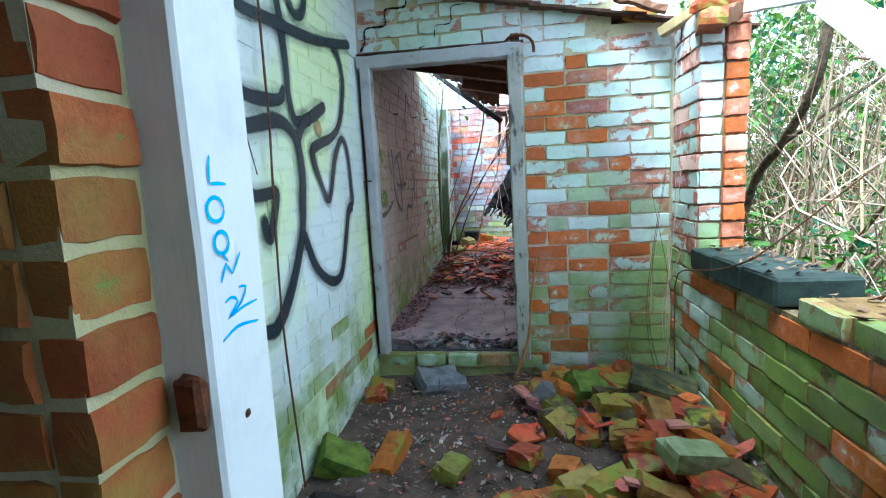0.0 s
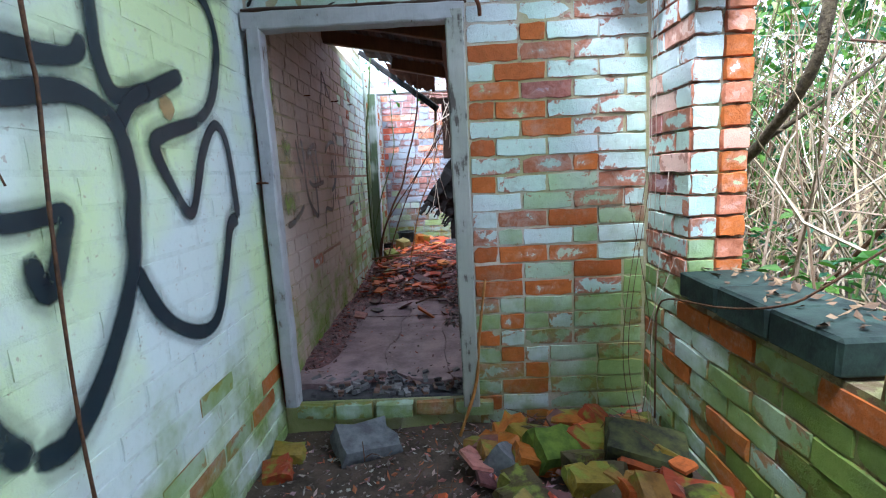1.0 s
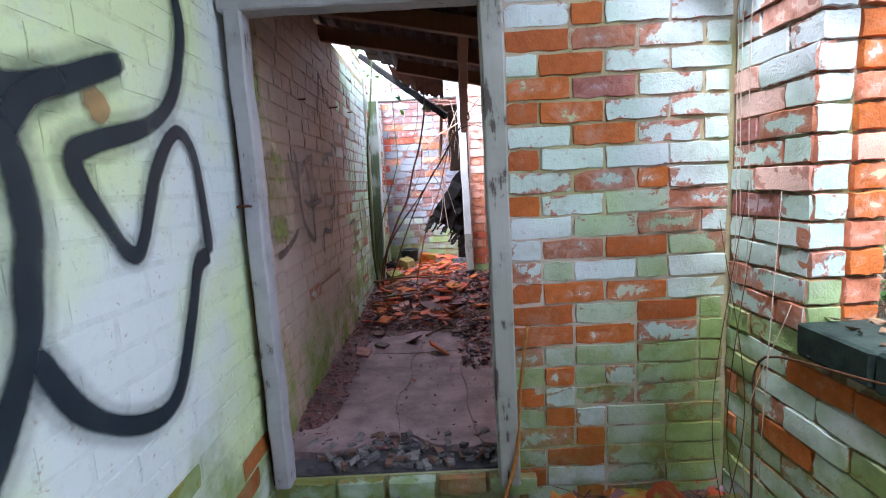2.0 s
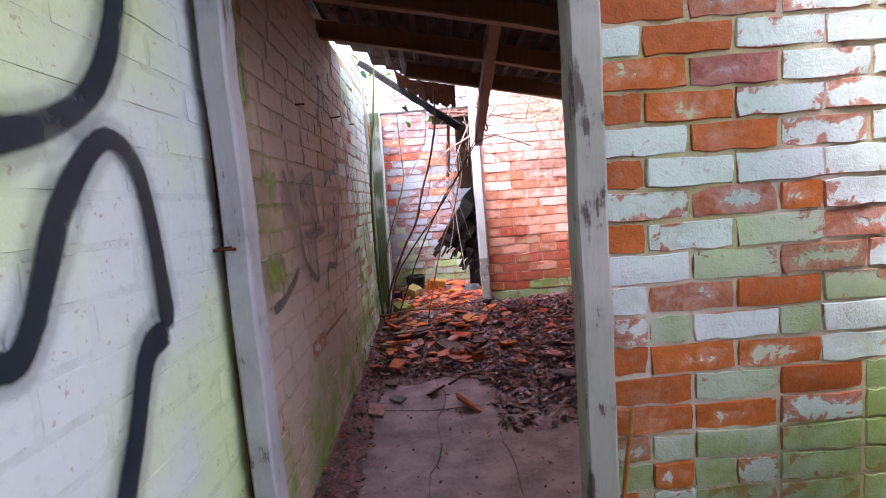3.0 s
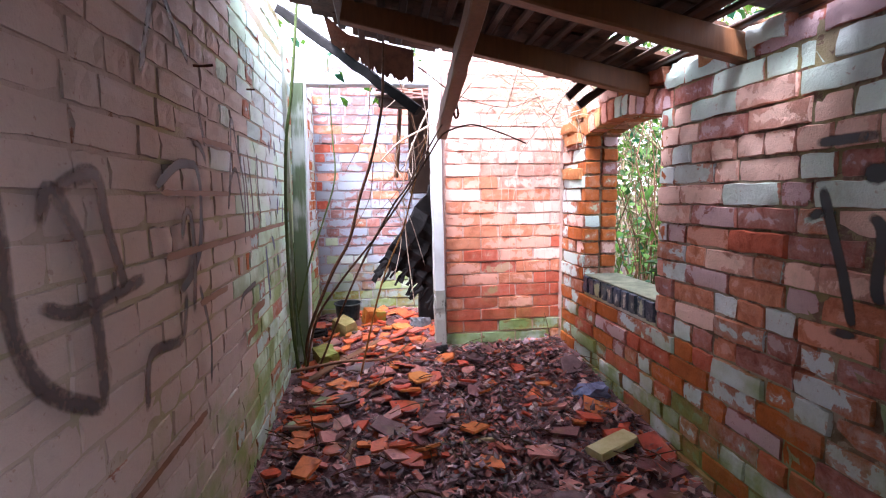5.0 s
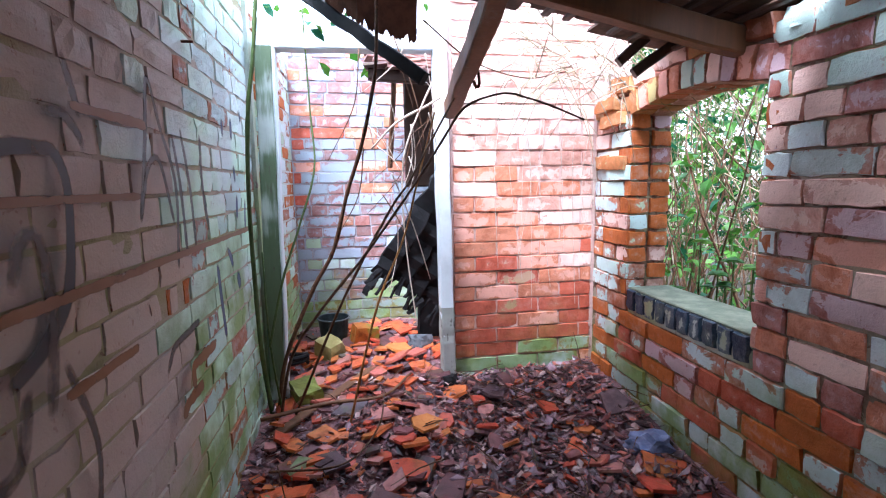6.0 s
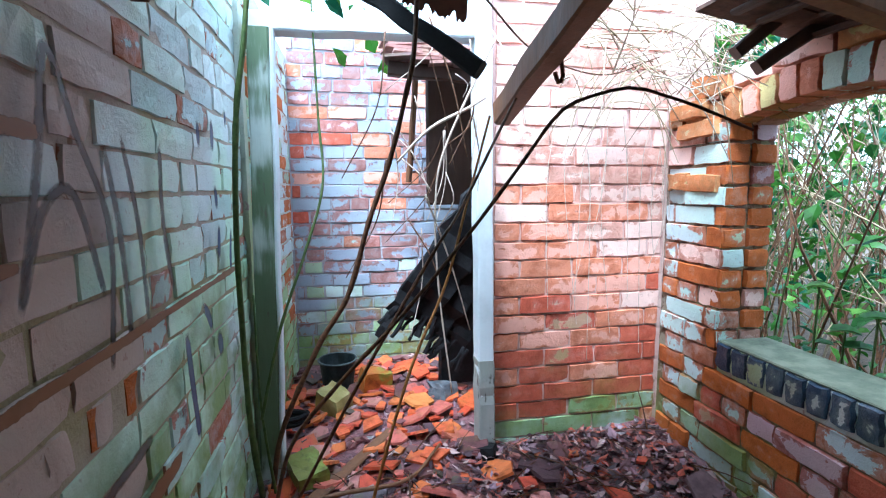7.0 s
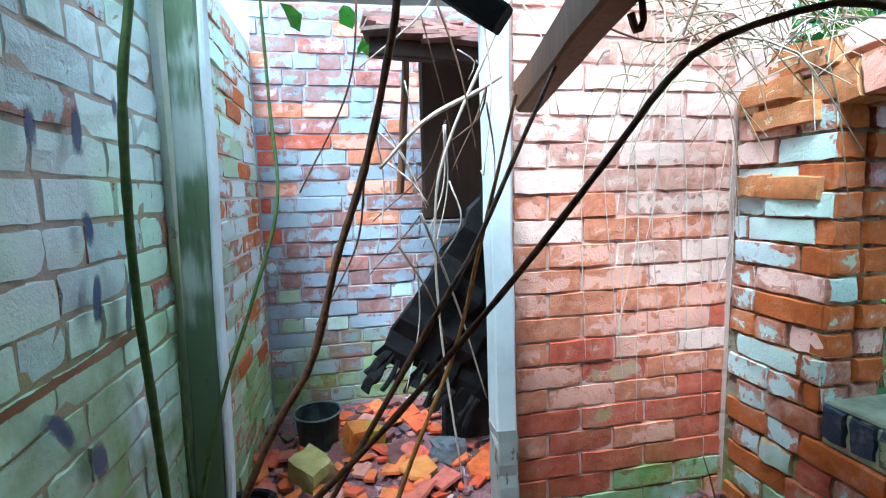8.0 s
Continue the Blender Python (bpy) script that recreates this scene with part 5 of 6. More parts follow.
ROOM_ONE_TILES = 60
SHARDS = [mesh_of("tile_shard", shard_mesh(60 + k, 0.035 + 0.0065 * k), TILE) for k in range(12)]
rng = random.Random(33)
made = 0
while made < 290:
    x, y = rng.uniform(LEFT + 0.05, 1.28), rng.uniform(5.3, 8.0)
    if y > BACK - 0.1 and not -0.3 < x < 0.45 and y < BACK + 0.2:
        continue
    if x > 0.35 and rng.random() < (0.75 if y < BACK else 0.5):
        continue
    if y < 5.85 and x < 0.8 and rng.random() < 0.85:
        continue
    ob = tagged(new("tile_shard", SHARDS[rng.randrange(12)]), "broken red clay roof tile on the debris heap", "roof tile", "broken tiles")
    t = 26 if rng.random() < 0.5 else 10
    ob.matrix_world = pose(x, y, heap_z(x, y) + rng.uniform(0.012, 0.032), rng.uniform(-t, t), rng.uniform(-t, t), rng.uniform(0, 360))
    made += 1
for _ in range(ROOM_ONE_TILES):
    x, y = rng.uniform(0.3, 1.22), rng.uniform(2.4, 3.98)
    ob = tagged(new("tile_shard", SHARDS[rng.randrange(12)]), "broken red clay roof tile among the rubble bricks", "roof tile", "broken tiles")
    ob.matrix_world = pose(x, y, lobby_z(x, y) + rng.uniform(0.01, 0.07), rng.uniform(-30, 30), rng.uniform(-30, 30), rng.uniform(0, 360))
for x, y, r, lab, mat, turn in (
    (0.33, 6.55, 0.085, "large orange clay tile on the debris heap", plain("orange_tile", (0.5, 0.17, 0.04), (0.6, 0.24, 0.07), 20, 0.7, 0.4), (14, 6, 20)),
    (0.27, 7.35, 0.1, "large orange-red tile inside the far doorway", bpy.data.materials["orange_tile"], (10, 8, 60)),
    (0.35, 7.1, 0.08, "orange-red tile inside the far doorway", TILE, (-8, 10, 130)),
    (-0.18, 6.36, 0.07, "mossy green tile on the debris heap", bpy.data.materials["pale_green_block"], (16, -8, 40)),
    (-0.29, 6.2, 0.06, "mossy yellow-green tile beside the wall", bpy.data.materials["pale_green_block"], (5, -8, 80)),
    (1.14, 5.45, 0.09, "orange clay tile by the east wall", TILE, (6, 4, 10)),
    (1.05, 5.5, 0.075, "orange clay tile by the east wall", TILE, (-6, 8, 70)),
    (1.2, 5.36, 0.07, "red clay tile by the east wall", TILE, (8, -8, 30)),
    (0.8, 5.5, 0.1, "dark mauve slate on the floor", plain("mauve_slate", (0.11, 0.07, 0.075), (0.2, 0.13, 0.14), 20, 0.7, 0.4), (4, 3, 15)),
    (1.2, 6.5, 0.1, "dark mauve slate by the east wall", bpy.data.materials["mauve_slate"], (14, -18, 60)),
    (0.33, 5.62, 0.05, "red-brown tile on the concrete floor", TILE, (2, 2, 10)),
):
    ob = tagged(new("roof_tile", mesh_of("roof_tile", shard_mesh(int(r * 900 + x * 50), r), mat)), lab, "roof tile")
    ob.matrix_world = pose(x, y, heap_z(x, y) + 0.035, *turn)
vs, fs = [], []
for _ in range(620):
    x, y = rng.uniform(LEFT + 0.03, 1.29), rng.uniform(5.2, 8.05)
    if (y < 5.8 and x < 0.7) or (x > 0.5 and rng.random() < 0.45) or (BACK - 0.06 < y < BACK + 0.12 and not -0.3 < x < 0.46):
        continue
    slab(x, y, heap_z(x, y) + rng.uniform(0, 0.02), rng.uniform(0.02, 0.07), rng.uniform(0.015, 0.045), 0.011, rng.uniform(-0.5, 0.5), rng.uniform(0, 6.28))
me = bpy.data.meshes.new("tile_chips")
me.from_pydata(vs, [], fs)
me.materials.append(TILE)
tagged(new("tile_chips", me), "small chips of broken red tile over the debris heap", "tile chips", kind="stuff")
vs, fs = [], []


def flakes(count, region, zfn, size, rng, lift=0.012):
    for _ in range(count):
        x, y = rng.uniform(*region[0]), rng.uniform(*region[1])
        m = Matrix.Translation((x, y, zfn(x, y) + rng.uniform(0, lift))) @ Euler((rng.uniform(-0.6, 0.6), rng.uniform(-0.6, 0.6), rng.uniform(0, 6.28))).to_matrix().to_4x4()
        a, b = size * rng.uniform(0.4, 1.3), size * rng.uniform(0.2, 0.7)
        base = len(vs)
        vs.extend(m @ Vector(p) for p in ((-a, 0, 0.2 * a), (0, -b, 0), (a, 0, 0.25 * a), (0, b, 0.05 * a)))
        fs.append([base, base + 1, base + 2, base + 3])


def stuff(name, material, label, category):
    me = bpy.data.meshes.new(name)
    me.from_pydata(vs, [], fs)
    me.materials.append(material)
    ob = tagged(new(name, me), label, category, kind="stuff")
    vs.clear()
    fs.clear()
    return ob


rng = random.Random(34)
for _ in range(170):
    x, y = rng.uniform(-0.34, 0.46), 4.13 + 0.2 * rng.random() ** 1.3
    slab(x, y, -0.034 + rng.uniform(0, 0.02) * (1 if y < 4.28 else 1.6), rng.uniform(0.012, 0.05), rng.uniform(0.01, 0.035), rng.uniform(0.008, 0.018), rng.uniform(-0.5, 0.5), rng.uniform(0, 6.28))
me = bpy.data.meshes.new("threshold_gravel")
me.from_pydata(vs, [], fs)
me.materials.append(many("grey_gravel", [(0.1, 0.1, 0.12), (0.18, 0.18, 0.2), (0.26, 0.25, 0.27), (0.08, 0.08, 0.09), (0.2, 0.12, 0.1)]))
tagged(new("threshold_gravel", me), "crumbled grey screed and grit along the doorway's threshold", "gravel", kind="stuff")
vs.clear(), fs.clear()
rng = random.Random(35)
flakes(4200, ((LEFT, 1.31), (5.75, 6.98)), heap_z, 0.024, rng, 0.022)
flakes(3600, ((0.35, 1.31), (5.0, 6.98)), heap_z, 0.03, rng, 0.035)
flakes(500, ((LEFT, -0.2), (4.3, 5.8)), heap_z, 0.018, rng)
flakes(700, ((LEFT + 0.1, 1.3), (7.1, 8.1)), heap_z, 0.025, rng)
flakes(260, ((-0.2, 1.3), (4.3, 5.7)), lambda x, y: 0.004, 0.012, rng)
stuff("leaf_litter", LITTER, "dark dead leaves and bark covering the floor of the back room", "leaf litter")
flakes(2600, ((LEFT, 1.28), (1.6, 4.08)), lobby_z, 0.011, rng)
flakes(350, ((-0.3, 0.5), (3.0, 4.1)), lobby_z, 0.02, rng)
stuff("grit", many("grit_and_chips", [(0.2, 0.16, 0.15), (0.3, 0.24, 0.22), (0.12, 0.09, 0.08), (0.36, 0.13, 0.06), (0.42, 0.4, 0.36), (0.14, 0.1, 0.09)]), "grit, mortar crumbs and dead leaves on the earth floor", "grit")
flakes(900, ((-0.3, 1.27), (2.2, 4.08)), lobby_z, 0.016, rng, 0.012)
flakes(520, ((0.45, 1.27), (3.3, 4.08)), lambda x, y: lobby_z(x, y) + 0.01, 0.02, rng, 0.04)
stuff("dead_leaves", LITTER, "dead brown leaves and twigs drifted into the corner of the entrance", "leaf litter")
bm = bmesh.new()
for _ in range(90):
    x, y = rng.uniform(0.0, 1.25), rng.uniform(2.6, 4.05)
    d = Vector((rng.uniform(-1, 1), rng.uniform(-1, 1), rng.uniform(-0.1, 0.3))).normalized() * rng.uniform(0.06, 0.22)
    p = Vector((x, y, lobby_z(x, y) + 0.02))
    add_tube(bm, spline([p, p + d * 0.5 + Vector((0, 0, 0.015)), p + d], 0.05), 0.003, 0.0015, 4)
for _ in range(120):
    x, y = rng.uniform(-0.35, 1.28), rng.uniform(5.6, 6.95)
    d = Vector((rng.uniform(-1, 1), rng.uniform(-1, 1), rng.uniform(-0.1, 0.3))).normalized() * rng.uniform(0.08, 0.3)
    p = Vector((x, y, heap_z(x, y) + 0.02))
    add_tube(bm, spline([p, p + d * 0.5 + Vector((0, 0, 0.015)), p + d], 0.05), 0.0035, 0.0015, 4)
solo("twigs", bm, BROWNSTEM, "thin dead twigs strewn over the rubble", "twigs", kind="stuff")
flakes(55, ((RIGHT - 0.01, RIGHT + 0.22), (3.05, 3.72)), lambda x, y: 0.607, 0.022, rng, 0.01)
flakes(60, ((RIGHT, RIGHT + 0.2), (1.6, 2.9)), lambda x, y: 0.568, 0.028, rng, 0.012)
stuff("sill_leaves", many("brown_dead_leaf", [(0.12, 0.07, 0.04), (0.2, 0.12, 0.07), (0.08, 0.05, 0.03), (0.26, 0.17, 0.1)], 0.7), "dead leaves lying on the window sill", "leaf litter")

# ---- loose things in the back rooms ----
for a, b, wd, ht, mat, lab in (
    ((-0.33, 6.62, 0.12), (0.12, 7.12, 0.2), 0.05, 0.022, OLDWOOD, "old wooden lath lying across the tile heap"),
    ((-0.1, 5.8, 0.02), (0.0, 6.06, 0.06), 0.028, 0.02, OLDWOOD, "short broken stick on the concrete floor"),
    ((-0.3, 6.02, 0.05), (0.0, 6.1, 0.05), 0.02, 0.014, PALEWOOD, "thin pale lath on the debris"),
    ((0.35, 6.0, 0.05), (0.62, 5.98, 0.06), 0.03, 0.015, PALEWOOD, "pale broken lath on the leaf litter"),
):
    solo("wood_lath", timber(a, b, wd, ht, 0.004, 6), mat, lab, "lath")
solo("sawn_board", timber((0.98, 5.74, 0.09), (1.2, 5.84, 0.1), 0.09, 0.035, 0.003, 4), plain("yellowed_board", (0.4, 0.36, 0.16), (0.52, 0.48, 0.26), 15, 0.7, 0.4), "yellowed board offcut on the leaf litter", "board")
solo("twig", tube([(0.12, 5.6, 0.012), (0.25, 5.72, 0.02), (0.4, 5.6, 0.02), (0.45, 5.45, 0.012)], 0.008, 0.005), BROWNSTEM, "bent dark twig on the concrete floor", "twig")
bm = bmesh.new()
bmesh.ops.create_icosphere(bm, subdivisions=3, radius=0.085)
for v in bm.verts:
    n = noise.noise(v.co * 22)
    v.co = Vector((v.co.x * 1.1, v.co.y * 0.8, v.co.z * 0.55)) * (1 + 0.45 * n)
    v.co += Vector((1.2, 6.22, heap_z(1.2, 6.22) + 0.035))
solo("blue_rag", bm, plain("dusty_blue_cloth", (0.14, 0.17, 0.3), (0.24, 0.27, 0.42), 25, 0.9, 0.7), "crumpled dusty blue rag beside the east wall", "rag")
bk = thing("bucket", "old dark plastic bucket lying in the far room", "bucket")
bm = bmesh.new()
ringA = [bm.verts.new((-0.13 + 0.1 * math.cos(a), 7.72 + 0.1 * math.sin(a), 0.33)) for a in (6.283 * k / 20 for k in range(20))]
ringB = [bm.verts.new((-0.13 + 0.08 * math.cos(a), 7.72 + 0.08 * math.sin(a), 0.15)) for a in (6.283 * k / 20 for k in range(20))]
for k in range(20):
    bm.faces.new((ringB[k], ringB[(k + 1) % 20], ringA[(k + 1) % 20], ringA[k]))
bm.faces.new(ringB[::-1])
bmesh.ops.solidify(bm, geom=bm.faces[:], thickness=0.006)
part("body", bm, plain("grimy_plastic", (0.03, 0.045, 0.05), (0.09, 0.11, 0.11), 12, 0.5, 0.3), bk)
part("rim", tube([(-0.13 + 0.103 * math.cos(a), 7.72 + 0.103 * math.sin(a), 0.33) for a in (6.283 * k / 16 for k in range(17))], 0.006, 0.006, 6), bpy.data.materials["grimy_plastic"], bk)
solo("cable_coil", tube([(-0.33 + 0.08 * math.cos(a), 7.25 + 0.06 * math.sin(a), 0.21 + 0.004 * a) for a in (0.5 * k for k in range(26))], 0.012, 0.012), BLACK, "coil of thick black cable on the tiles", "cable")
for x, y, z, size, lab, mat in (
    (-0.14, 7.45, 0.09, (0.15, 0.12, 0.13), "yellowish stone block on the tile heap", plain("yellow_stone", (0.28, 0.24, 0.08), (0.42, 0.35, 0.15), 14, 0.85, 0.6)),
    (0.07, 7.62, 0.1, (0.16, 0.1, 0.12), "orange brick standing in the far room", RUBBLE),
    (0.42, 7.5, 0.07, (0.13, 0.1, 0.09), "pale lump of plaster in the far room", STONE),
    (-0.22, 6.9, 0.08, (0.16, 0.12, 0.08), "brown brick on the tile heap", RUBBLE),
    (0.5, 6.9, 0.04, (0.07, 0.07, 0.06), "dark block at the foot of the door post", BLACK),
):
    ob = tagged(new("stone_block", mesh_of("stone_block", rubble_mesh(size, int(x * 70 + 500), 0.4), mat)), lab, "block")
    ob.matrix_world = pose(x, y, heap_z(x, y) + z * 0.6, 8, 10, x * 300)
# charred boards slumped behind the door post
cb = thing("charred_boards", "black charred boards slumped behind the white door post", "charred boards")
for a, b, wd in (((0.17, 7.36, 0.66), (0.64, 7.3, 1.34), 0.12), ((0.28, 7.4, 0.62), (0.74, 7.36, 1.27), 0.15), ((0.36, 7.44, 0.55), (0.8, 7.4, 1.15), 0.16), ((0.46, 7.48, 0.48), (0.85, 7.46, 1.0), 0.2)):
    part("board", timber(a, b, 0.018, wd, 0.012, 14, 0.15), BLACK, cb)
    for k in range(4):
        p = Vector(a) + Vector((rng.uniform(-0.02, 0.1), -0.005, rng.uniform(-0.06, 0.06)))
        q = p + Vector((-0.05 - 0.05 * rng.random(), 0.0, -0.07 - 0.05 * rng.random()))
        part("splinter", timber(p, q, 0.014, rng.uniform(0.015, 0.04), 0.006, 4, 0.2), BLACK, cb)
# black sheet that stands for the shade behind the boards
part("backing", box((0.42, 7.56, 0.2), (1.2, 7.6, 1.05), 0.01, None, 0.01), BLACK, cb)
# slumped corner of tiled roof over the far room
fr = thing("slumped_roof", "slumped corner of tiled roof with a dark panel for the shade under it", "roof")
rng = random.Random(41)
vs.clear(), fs.clear()
for i in range(7):
    for j in range(6):
        slab(0.2 + 0.1 * i + 0.04 * (j % 2) + rng.uniform(-0.01, 0.01), 7.3 + 0.1 * j, 1.83 + 0.045 * j - 0.01 * i, 0.13, 0.15, 0.012, rng.uniform(-0.12, 0.12), rng.uniform(-0.25, 0.25))
me = bpy.data.meshes.new("tiles")
me.from_pydata(vs, [], fs)
me.materials.append(many("weathered_roof_tile", [(0.3, 0.15, 0.13), (0.24, 0.13, 0.12), (0.36, 0.2, 0.17), (0.2, 0.12, 0.12)], 0.7, 0.15))
vs.clear(), fs.clear()
ob = new("tiles", me)
ob.parent = fr
part("rafter", timber((0.15, 7.32, 1.8), (0.95, 7.3, 1.74), 0.05, 0.06), DARKWOOD, fr)
part("rafter", timber((0.31, 7.6, 1.84), (0.27, 7.62, 1.3), 0.05, 0.02), OLDWOOD, fr)
# dark upright panel in place of the shaded brick under the roof
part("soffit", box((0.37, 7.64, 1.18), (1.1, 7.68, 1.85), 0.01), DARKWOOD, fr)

# ---- vines and stems ----
def stem(name, label, points, r, mat, category="vine", r1=None):
    return solo(name, tube(points, r, r1, 7, 0.03, 0.12), mat, label, category, smooth=True)


stem("vine_stem", "green woody stem rising beside the mossy jamb", [(-0.375, 6.86, 0.08), (-0.385, 6.76, 0.453), (-0.38, 6.7, 0.849), (-0.366, 6.64, 1.149), (-0.339, 6.6, 1.474), (-0.302, 6.6, 1.719), (-0.25, 6.6, 2.2)], 0.011, GREENSTEM, r1=0.007)
stem("vine_stem", "thin green stem beside the mossy jamb", [(-0.33, 6.86, 0.1), (-0.36, 6.82, 0.5), (-0.37, 6.84, 0.9)], 0.006, GREENSTEM)
stem("vine_stem", "brown woody stem leaning across the far doorway", [(-0.35, 6.9, 0.12), (-0.301, 6.86, 0.372), (-0.154, 6.78, 0.714), (-0.044, 6.7, 0.912), (0.029, 6.62, 1.162), (0.092, 6.57, 1.341), (0.139, 6.52, 1.527), (0.164, 6.47, 1.692), (0.18, 6.45, 2.2)], 0.011, BROWNSTEM, r1=0.006)
stem("vine_stem", "dark bramble arching up from the tile heap", [(-0.33, 6.8, 0.1), (-0.22, 6.52, 0.5), (-0.078, 6.385, 0.731), (0.089, 6.276, 0.945), (0.243, 6.17, 1.165), (0.344, 6.098, 1.325), (0.391, 6.063, 1.403), (0.431, 6.04, 1.438), (0.52, 6.0, 1.46), (0.578, 5.98, 1.445), (0.647, 5.958, 1.419), (0.742, 5.928, 1.374)], 0.0075, BROWNSTEM, r1=0.003)
stem("vine_stem", "thin green stem hanging in the far doorway", [(-0.351, 6.77, 0.473), (-0.285, 6.838, 0.773), (-0.196, 6.869, 1.031), (-0.125, 6.907, 1.28), (-0.135, 6.95, 1.551), (-0.147, 6.96, 2.0)], 0.006, GREENSTEM)
stem("vine_stem", "orange-brown stem before the white door post", [(0.0, 6.62, 0.15), (0.13, 6.5, 0.69), (0.25, 6.5, 0.98), (0.31, 6.5, 1.2), (0.39, 6.52, 1.48)], 0.006, ORANGESTEM)
stem("vine_stem", "dark stem before the white door post", [(-0.25, 6.75, 0.15), (0.0, 6.42, 0.75), (0.188, 6.34, 1.1), (0.27, 6.384, 1.209), (0.399, 6.468, 1.42), (0.509, 6.537, 1.592), (0.65, 6.609, 1.772)], 0.0065, BROWNSTEM)
rng = random.Random(51)
stem("dry_stem", "pale dry stem crossing the far doorway", [(0.47, 6.86, 1.6), (0.41, 6.85, 1.56), (0.26, 6.85, 1.48), (0.14, 6.85, 1.36)], 0.007, PALESTEM)
stem("dry_stem", "pale dry stem hanging beside the door post", [(0.5, 6.84, 1.8), (0.32, 6.85, 1.42), (0.28, 6.85, 1.21), (0.29, 6.85, 0.9), (0.33, 6.8, 0.5)], 0.005, PALESTEM)
for k in range(26):
    x, y, z = rng.uniform(0.1, 0.48), rng.uniform(6.7, 7.2), rng.uniform(1.0, 1.9)
    d = Vector((rng.uniform(-0.25, 0.2), rng.uniform(-0.1, 0.1), rng.uniform(-0.5, -0.1)))
    stem("dry_stem", "thin pale dry stem tangled in the far doorway", [(x, y, z), (x + d.x * 0.4 + 0.03, y + d.y, z + d.z * 0.5), (x + d.x, y + d.y, z + d.z)], rng.uniform(0.0018, 0.0035), PALESTEM if k % 3 else BROWNSTEM)
stem("branch", "brown branch lying over the tile heap", [(-0.38, 6.62, 0.2), (-0.1, 6.68, 0.22), (0.15, 6.75, 0.2), (0.3, 6.9, 0.24)], 0.01, OLDWOOD, "branch")
stem("branch", "thin bent branch on the tile heap", [(-0.3, 6.35, 0.12), (-0.02, 6.3, 0.15), (0.12, 6.5, 0.18), (0.16, 6.75, 0.24)], 0.005, BROWNSTEM, "branch")
stem("dark_twig", "dark twig hanging under the broken roof", [(0.35, 6.5, 1.82), (0.6, 6.7, 1.72), (0.9, 6.8, 1.68), (1.1, 6.75, 1.74)], 0.004, BROWNSTEM, "twig")
# young leaves over the far doorway
lv = thing("vine_leaves", "bright young leaves on the hanging stems", "leaves")
for x, y, z, s in ((-0.03, 6.76, 1.66, 0.07), (0.1, 7.4, 1.88, 0.1), (0.13, 7.42, 1.86, 0.08), (0.16, 7.4, 1.84, 0.07), (-0.081, 6.56, 1.79, 0.07), (-0.06, 6.56, 1.81, 0.05)):
    bm = bmesh.new()
    add_leaf(bm, (x, y, z), s, rng)
    part("leaf", bm, LEAF, lv)
# hanging creepers in the entrance
stem("creeper", "thin red-brown creeper hanging down the painted wall", [(-0.385, 2.97, 2.3), (-0.38, 2.95, 1.37), (-0.385, 2.96, 1.21), (-0.38, 2.93, 0.94), (-0.385, 2.92, 0.58), (-0.38, 2.92, 0.3), (-0.37, 2.94, -0.15)], 0.0045, BROWNSTEM, "creeper", 0.004)
stem("creeper", "thin dark creeper on the painted wall", [(-0.39, 2.7, 2.3), (-0.392, 2.72, 1.5), (-0.392, 2.8, 1.2), (-0.392, 2.86, 1.02)], 0.0025, BROWNSTEM, "creeper", 0.002)
stem("cane", "orange dry cane leaning on the door jamb", [(0.42, 3.98, -0.17), (0.5, 4.02, 0.05), (0.525, 4.05, 0.27), (0.56, 4.06, 0.53)], 0.008, ORANGESTEM, "cane", 0.006)
stem("bramble_shoot", "thin bramble shoot looping over the sill", [(1.24, 3.86, -0.05), (1.235, 3.86, 0.3), (1.24, 3.86, 0.42), (1.24, 3.77, 0.49), (1.235, 3.41, 0.56), (1.25, 3.18, 0.63), (1.3, 3.1, 0.7), (1.5, 2.95, 0.95)], 0.0045, BROWNSTEM, "bramble")
for k in range(5):
    x, y = rng.uniform(1.08, 1.26), rng.uniform(3.75, 4.05)
    stem("creeper", "thin dry creeper in the corner of the entrance", [(x, y, -0.15), (x + rng.uniform(-0.1, 0.1), y + rng.uniform(-0.1, 0.0), 0.3), (min(1.27, x + rng.uniform(-0.1, 0.15)), y - rng.uniform(0, 0.15), rng.uniform(0.6, 1.3))], 0.0017, PALESTEM if k % 2 else BROWNSTEM, "creeper")
for k in range(3):
    y = rng.uniform(3.9, 4.06)
    stem("creeper", "thin dry creeper hanging down the pier", [(1.265, y, 1.85), (1.27, y + 0.01, 1.3), (1.262, y - 0.02, 0.8), (1.25, y, 0.5)], 0.0014, PALESTEM, "creeper")

# ---- outside ----
rng = random.Random(61)


def cane_path(x, y, z, length, lean, rng):
    a = rng.uniform(0, 6.283)
    d = Vector((math.cos(a) * lean, math.sin(a) * lean, 1.0)).normalized()
    p, pts = Vector((x, y, z)), []
    droop = rng.uniform(0.02, 0.2)
    for k in range(7):
        pts.append(p.copy())
        p = p + d * length / 6
        d = (d + Vector((rng.uniform(-0.16, 0.16), rng.uniform(-0.16, 0.16), -droop))).normalized()
        if p.x < 1.72:
            p.x, d.x = 1.72 + 0.1 * rng.random(), abs(d.x)
    return pts


def thicket(name, label, count, region, lengths, radius, material, lean=0.6):
    bm = bmesh.new()
    for _ in range(count):
        x, y = rng.uniform(*region[0]), rng.uniform(*region[1])
        add_tube(bm, cane_path(x, y, ground_z(x, y) + rng.uniform(0, region[2]), rng.uniform(*lengths), rng.uniform(0, lean), rng), rng.uniform(*radius), 0.0015, 4)
    return solo(name, bm, material, label, "brambles", kind="stuff")


